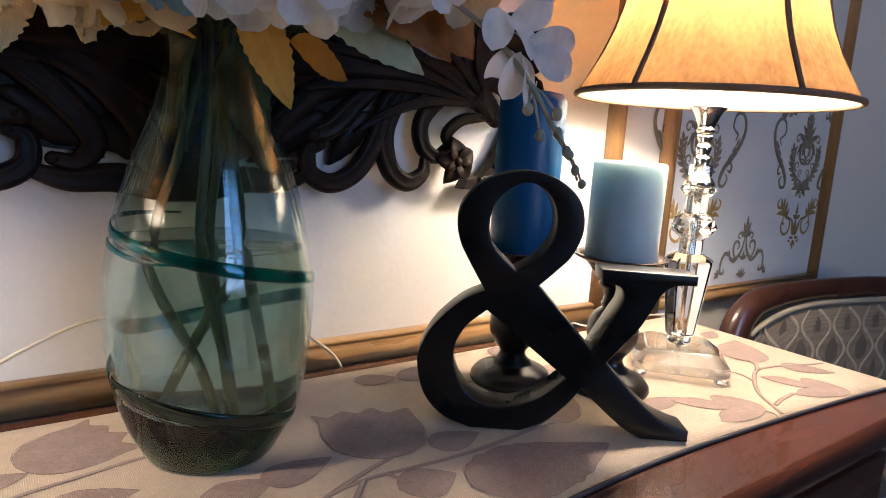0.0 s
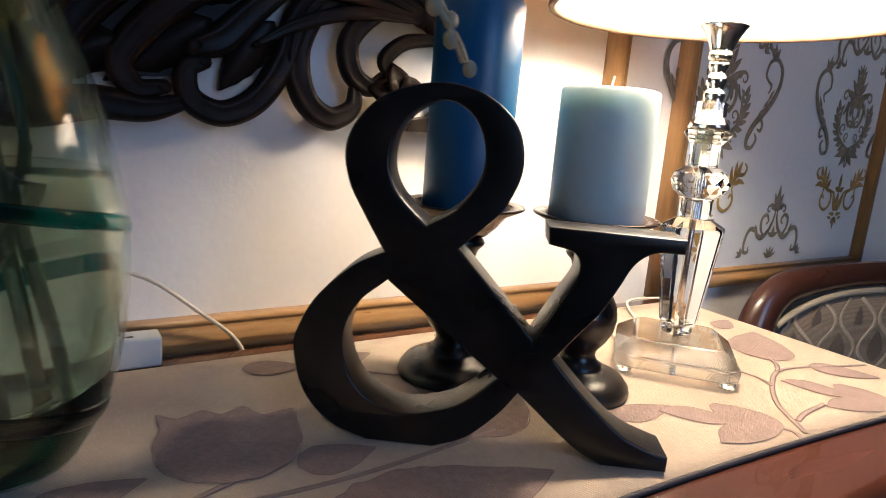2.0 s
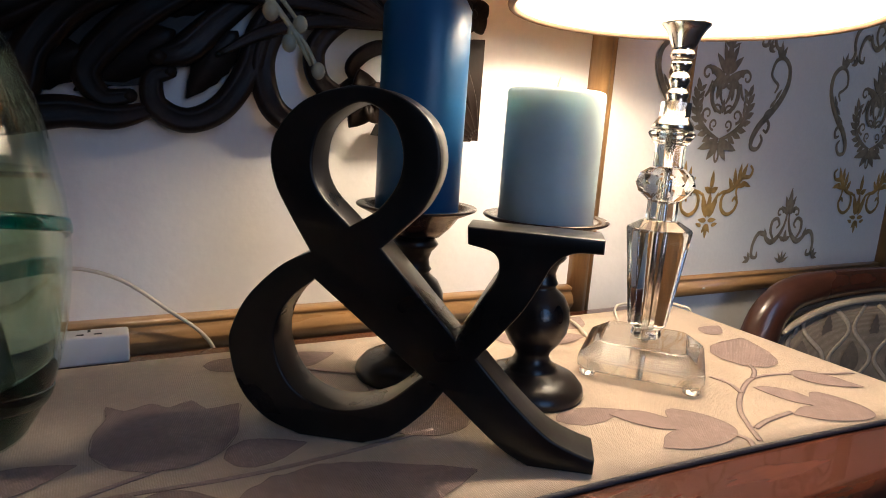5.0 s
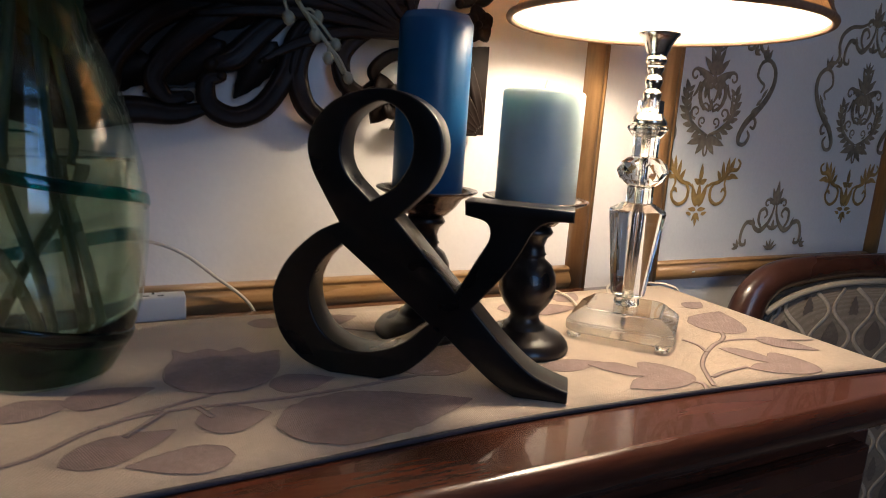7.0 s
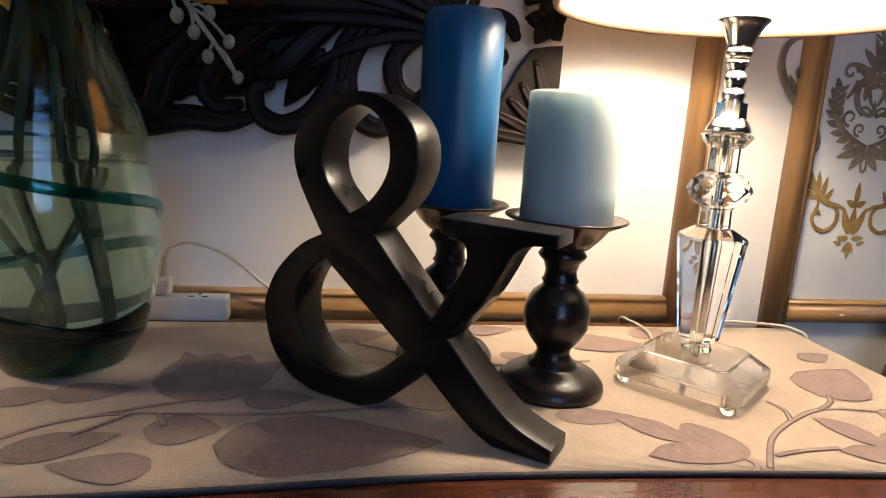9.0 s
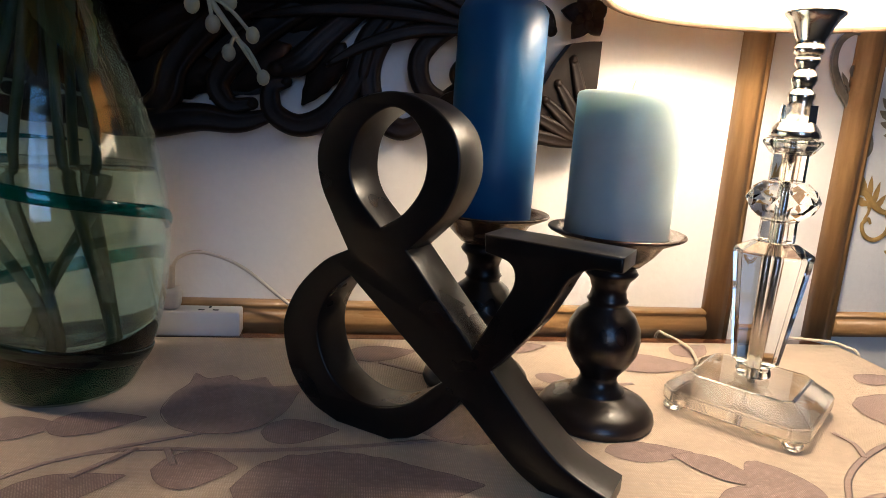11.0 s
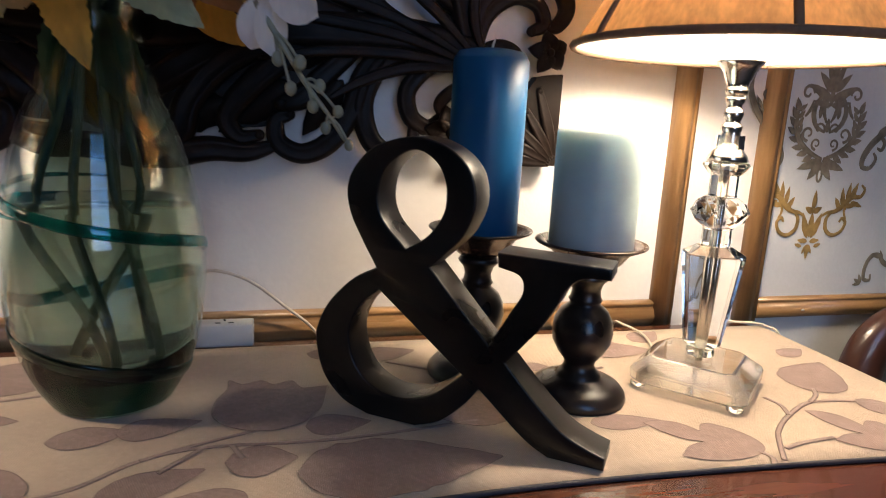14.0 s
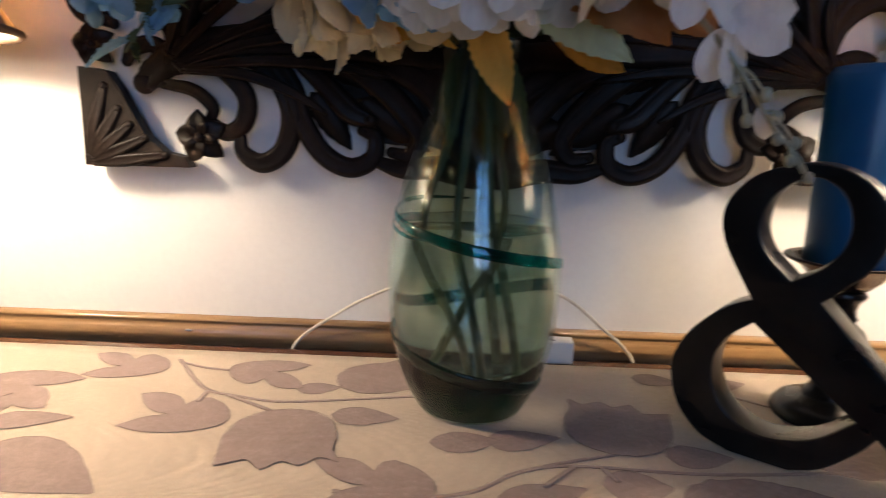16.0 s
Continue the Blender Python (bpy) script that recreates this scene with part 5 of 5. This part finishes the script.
def ogee(cx, z0):
    """The scrolled bands that frame a medallion."""
    bits = []
    for s in (-1, 1):
        def pts(row):
            return [(cx + s * x, z0 + z) for x, z in row]
        bits.append(line(pts(((0.094, 0.076), (0.099, 0.086), (0.090, 0.092), (0.083, 0.100), (0.088, 0.116), (0.103, 0.121), (0.117, 0.110), (0.119, 0.090), (0.108, 0.068), (0.090, 0.048), (0.074, 0.034), (0.063, 0.016), (0.064, 0.004), (0.076, 0.003), (0.083, 0.014), (0.078, 0.022))),
                         [0.0012, 0.0020, 0.0018, 0.0020, 0.0022, 0.0026, 0.0032, 0.0036, 0.0040, 0.0042, 0.0042, 0.0038, 0.0028, 0.0024, 0.0022, 0.0012]))
        bits.append(line(pts(((0.080, 0.046), (0.092, 0.036), (0.090, 0.026), (0.082, 0.028))), [0.0016, 0.0024, 0.0022, 0.0012]))
        bits += [flat_leaf(cx + s * (0.080 + 0.009 * k), z0 + 0.046 + 0.011 * k, 0.016, 0.0045, 90 - s * (50 - 8 * k)) for k in range(3)]
        bits += [flat_leaf(cx + s * 0.098, z0 + 0.120, ln, 0.006, 90 + s * a) for ln, a in ((0.020, 10), (0.017, 42), (0.016, -24))]
        bits.append(line(pts(((0.098, 0.134), (0.086, 0.132), (0.079, 0.143), (0.083, 0.158), (0.078, 0.174), (0.060, 0.186), (0.036, 0.190), (0.014, 0.200))), [0.0014, 0.0024, 0.0028, 0.0030, 0.0030, 0.0026, 0.0020, 0.0012]))
    part("printed_scroll", merge(bits), M_PRINT, paper, "dark damask scrollwork", False)


def sprig(cx, z0):
    """A lily over paired curls, with arms that sweep out and down."""
    bits = [flat_leaf(cx, z0 + 0.066, 0.034, 0.010, 90), flat_leaf(cx, z0 + 0.026, 0.016, 0.007, 90)]
    bits += [flat_leaf(cx, z0 - 0.004, 0.016, 0.004, 90 + a) for a in (-62, -32, 0, 32, 62)]
    for s in (-1, 1):
        bits += [flat_leaf(cx, z0 + 0.068, 0.024, 0.008, 90 - s * 26), flat_leaf(cx, z0 + 0.066, 0.018, 0.007, 90 - s * 54), flat_leaf(cx, z0 + 0.028, 0.013, 0.006, 90 - s * 62)]
        bits.append(curl(cx + s * 0.018, z0 + 0.068, 0.0075, 180 if s > 0 else 0, 0.9, -s, 0.0018))
        bits.append(line([(cx + s * x, z0 + z) for x, z in ((0.002, 0.070), (0.004, 0.054), (0.012, 0.038), (0.026, 0.027), (0.038, 0.030), (0.048, 0.040), (0.060, 0.038), (0.067, 0.024), (0.066, 0.008), (0.056, 0.006), (0.056, 0.014))],
                         [0.0012, 0.0020, 0.0028, 0.0036, 0.0030, 0.0026, 0.0028, 0.0026, 0.0024, 0.0020, 0.0012]))
        bits.append(line([(cx + s * x, z0 + z) for x, z in ((0.024, 0.029), (0.033, 0.042), (0.032, 0.056), (0.022, 0.060), (0.016, 0.052), (0.021, 0.046))], [0.0016, 0.0024, 0.0024, 0.0022, 0.0018, 0.0012]))
        bits += [flat_leaf(cx + s * 0.040, z0 + 0.030, 0.016, 0.005, 90 - s * 20), flat_leaf(cx + s * 0.046, z0 + 0.036, 0.014, 0.005, 90 - s * 64)]
        bits += [flat_leaf(cx + s * 0.070, z0 + 0.002, 0.012, 0.005, 90 - s * a) for a in (20, 62, 100)]
    part("printed_sprig", merge(bits), M_PRINT, paper, "dark damask sprig", False)


for row in range(2):
    for cx, dz in ((0.908, 0.0), (1.241, 0.0), (1.0745, 0.278)):
        medallion(cx, 0.969 + dz + 0.556 * row)
        drop(cx, 0.872 + dz + 0.556 * row)
        ogee(cx, 0.985 + dz + 0.556 * row)
    for cx, dz in ((1.0745, 0.0), (0.908, 0.278), (1.241, 0.278)):
        sprig(cx, 0.834 + dz + 0.556 * row)

# ---- chair ----
chair = thing("dining_chair", 0, 0, 0, "dark wooden dining chair with patterned upholstered back, by the wall", "chair")
CX, CY = 0.0, 0.0
ARCH = [(-0.262, 0.40), (-0.264, 0.56), (-0.264, 0.70), (-0.258, 0.756), (-0.240, 0.792), (-0.200, 0.814), (-0.10, 0.826), (0, 0.828), (0.10, 0.826), (0.200, 0.814), (0.240, 0.792), (0.258, 0.756), (0.264, 0.70), (0.264, 0.56), (0.262, 0.40)]
ARCH_R = [0.026, 0.027, 0.028, 0.027, 0.025, 0.022, 0.018, 0.018, 0.018, 0.022, 0.025, 0.027, 0.028, 0.027, 0.026]
chair.matrix_basis = pose(1.204, 0.475, 0, 0, 0, -12)


def lean(z):
    return CY + 0.022 * (z - 0.40) / 0.44 - 0.010


def pad_top(u):
    return 0.808 - 0.045 * abs(u) ** 3.5


def pad_face(x, z):
    u = x / 0.236
    v = (z - 0.42) / (pad_top(u) - 0.42)
    return u, v, lean(z) - 0.006 - 0.016 * (1 - min(1, abs(u)) ** 6) * (1 - min(1, abs(2 * v - 1)) ** 8)


part("back_frame", tube([(CX + x, lean(z), z) for x, z in ARCH], ARCH_R, 14, 6, 0.75, (0, 1, 0)), M_CHAIRWOOD, chair, "curved dark wooden back frame")
bm = bmesh.new()
rows = []
for j in range(21):
    v = j / 20
    row = []
    for i in range(41):
        u = -1 + 2 * i / 40
        z = 0.42 + (pad_top(u) - 0.42) * v
        row.append(bm.verts.new((CX + 0.236 * u, lean(z) - 0.006 - 0.016 * (1 - u ** 6) * (1 - (2 * v - 1) ** 8), z)))
    rows.append(row)
for a, b in zip(rows, rows[1:]):
    for i in range(40):
        bm.faces.new((a[i], a[i + 1], b[i + 1], b[i]))
e = bmesh.ops.extrude_face_region(bm, geom=bm.faces[:])
for g in e["geom"]:
    if isinstance(g, bmesh.types.BMVert):
        g.co.y = lean(g.co.z) + 0.012
bmesh.ops.recalc_face_normals(bm, faces=bm.faces[:])
M_UPH = woven("chair_upholstery", (0.26, 0.205, 0.155), (0.17, 0.135, 0.10), 1200, 0.5)
M_UPHDROP = woven("upholstery_drop", (0.15, 0.115, 0.085), (0.09, 0.07, 0.055), 1200, 0.4)
M_UPHLINE = woven("upholstery_line", (0.44, 0.37, 0.285), (0.34, 0.285, 0.215), 1500, 0.4)
pad = part("back_cushion", bm, M_UPH, chair, "grey-brown upholstery with pale ogee lines")
part("piping", tube([(CX + 0.236 * u, lean(pad_top(u)) - 0.012, pad_top(u) - 0.001) for u in [-1 + k / 20 for k in range(41)]], [0.0045] * 41, 8, 2), M_UPHLINE, pad, "pale woven piping")
SPAN, WAVE = 0.0375, 0.082
for k in range(-6, 7):
    pts = []
    for j in range(57):
        z = 0.44 + 0.37 * j / 56
        x = SPAN * k + 0.0145 * math.sin((z - 0.42) * 2 * math.pi / WAVE + (math.pi if k % 2 else 0))
        u, v, y = pad_face(x, z)
        if abs(u) < 0.97 and v < 0.985:
            pts.append((CX + x, y - 0.0005, z))
    if len(pts) > 4:
        part("ogee_line", tube(pts, [0.0033] * len(pts), 6, 2, 0.2, (0, 1, 0)), M_UPHLINE, pad)
for k in range(-6, 6):
    for row in range(5):
        z = 0.42 + WAVE * (row + (0.25 if k % 2 else 0.75))
        x = SPAN * (k + 0.5)
        u, v, y = pad_face(x, z)
        if abs(u) < 0.92 and 0.05 < v < 0.95:
            b = blade(0.040 if k % 2 else 0.046, 0.016 if k % 2 else 0.030, 0.03, 0.02, 0.3 if k % 2 else 0, 0, 12, 2)
            b.transform(Matrix.Translation((CX + x, y - 0.0012, z - 0.021)) @ pose(0, 0, 0, 90))
            part("ogee_drop", b, M_UPHDROP, pad)
part("seat", box(CX - 0.26, CX + 0.26, -0.44, -0.005, 0.30, 0.36, 0.02, 3), M_UPH, chair, "upholstered seat")
part("seat_rail", box(CX - 0.255, CX + 0.255, -0.435, 0.005, 0.24, 0.298, 0.006), M_CHAIRWOOD, chair, "", False)
for sx in (-1, 1):
    part("leg", tube([(CX + sx * 0.235, -0.41, FLOOR), (CX + sx * 0.24, -0.415, 0.05), (CX + sx * 0.24, -0.405, 0.25)], [0.014, 0.018, 0.024], 10, 6), M_CHAIRWOOD, chair)
    part("leg", tube([(CX + sx * 0.235, 0.030, FLOOR), (CX + sx * 0.258, 0.010, 0.10), (CX + sx * 0.262, -0.008, 0.405)], [0.015, 0.018, 0.026], 10, 6), M_CHAIRWOOD, chair)
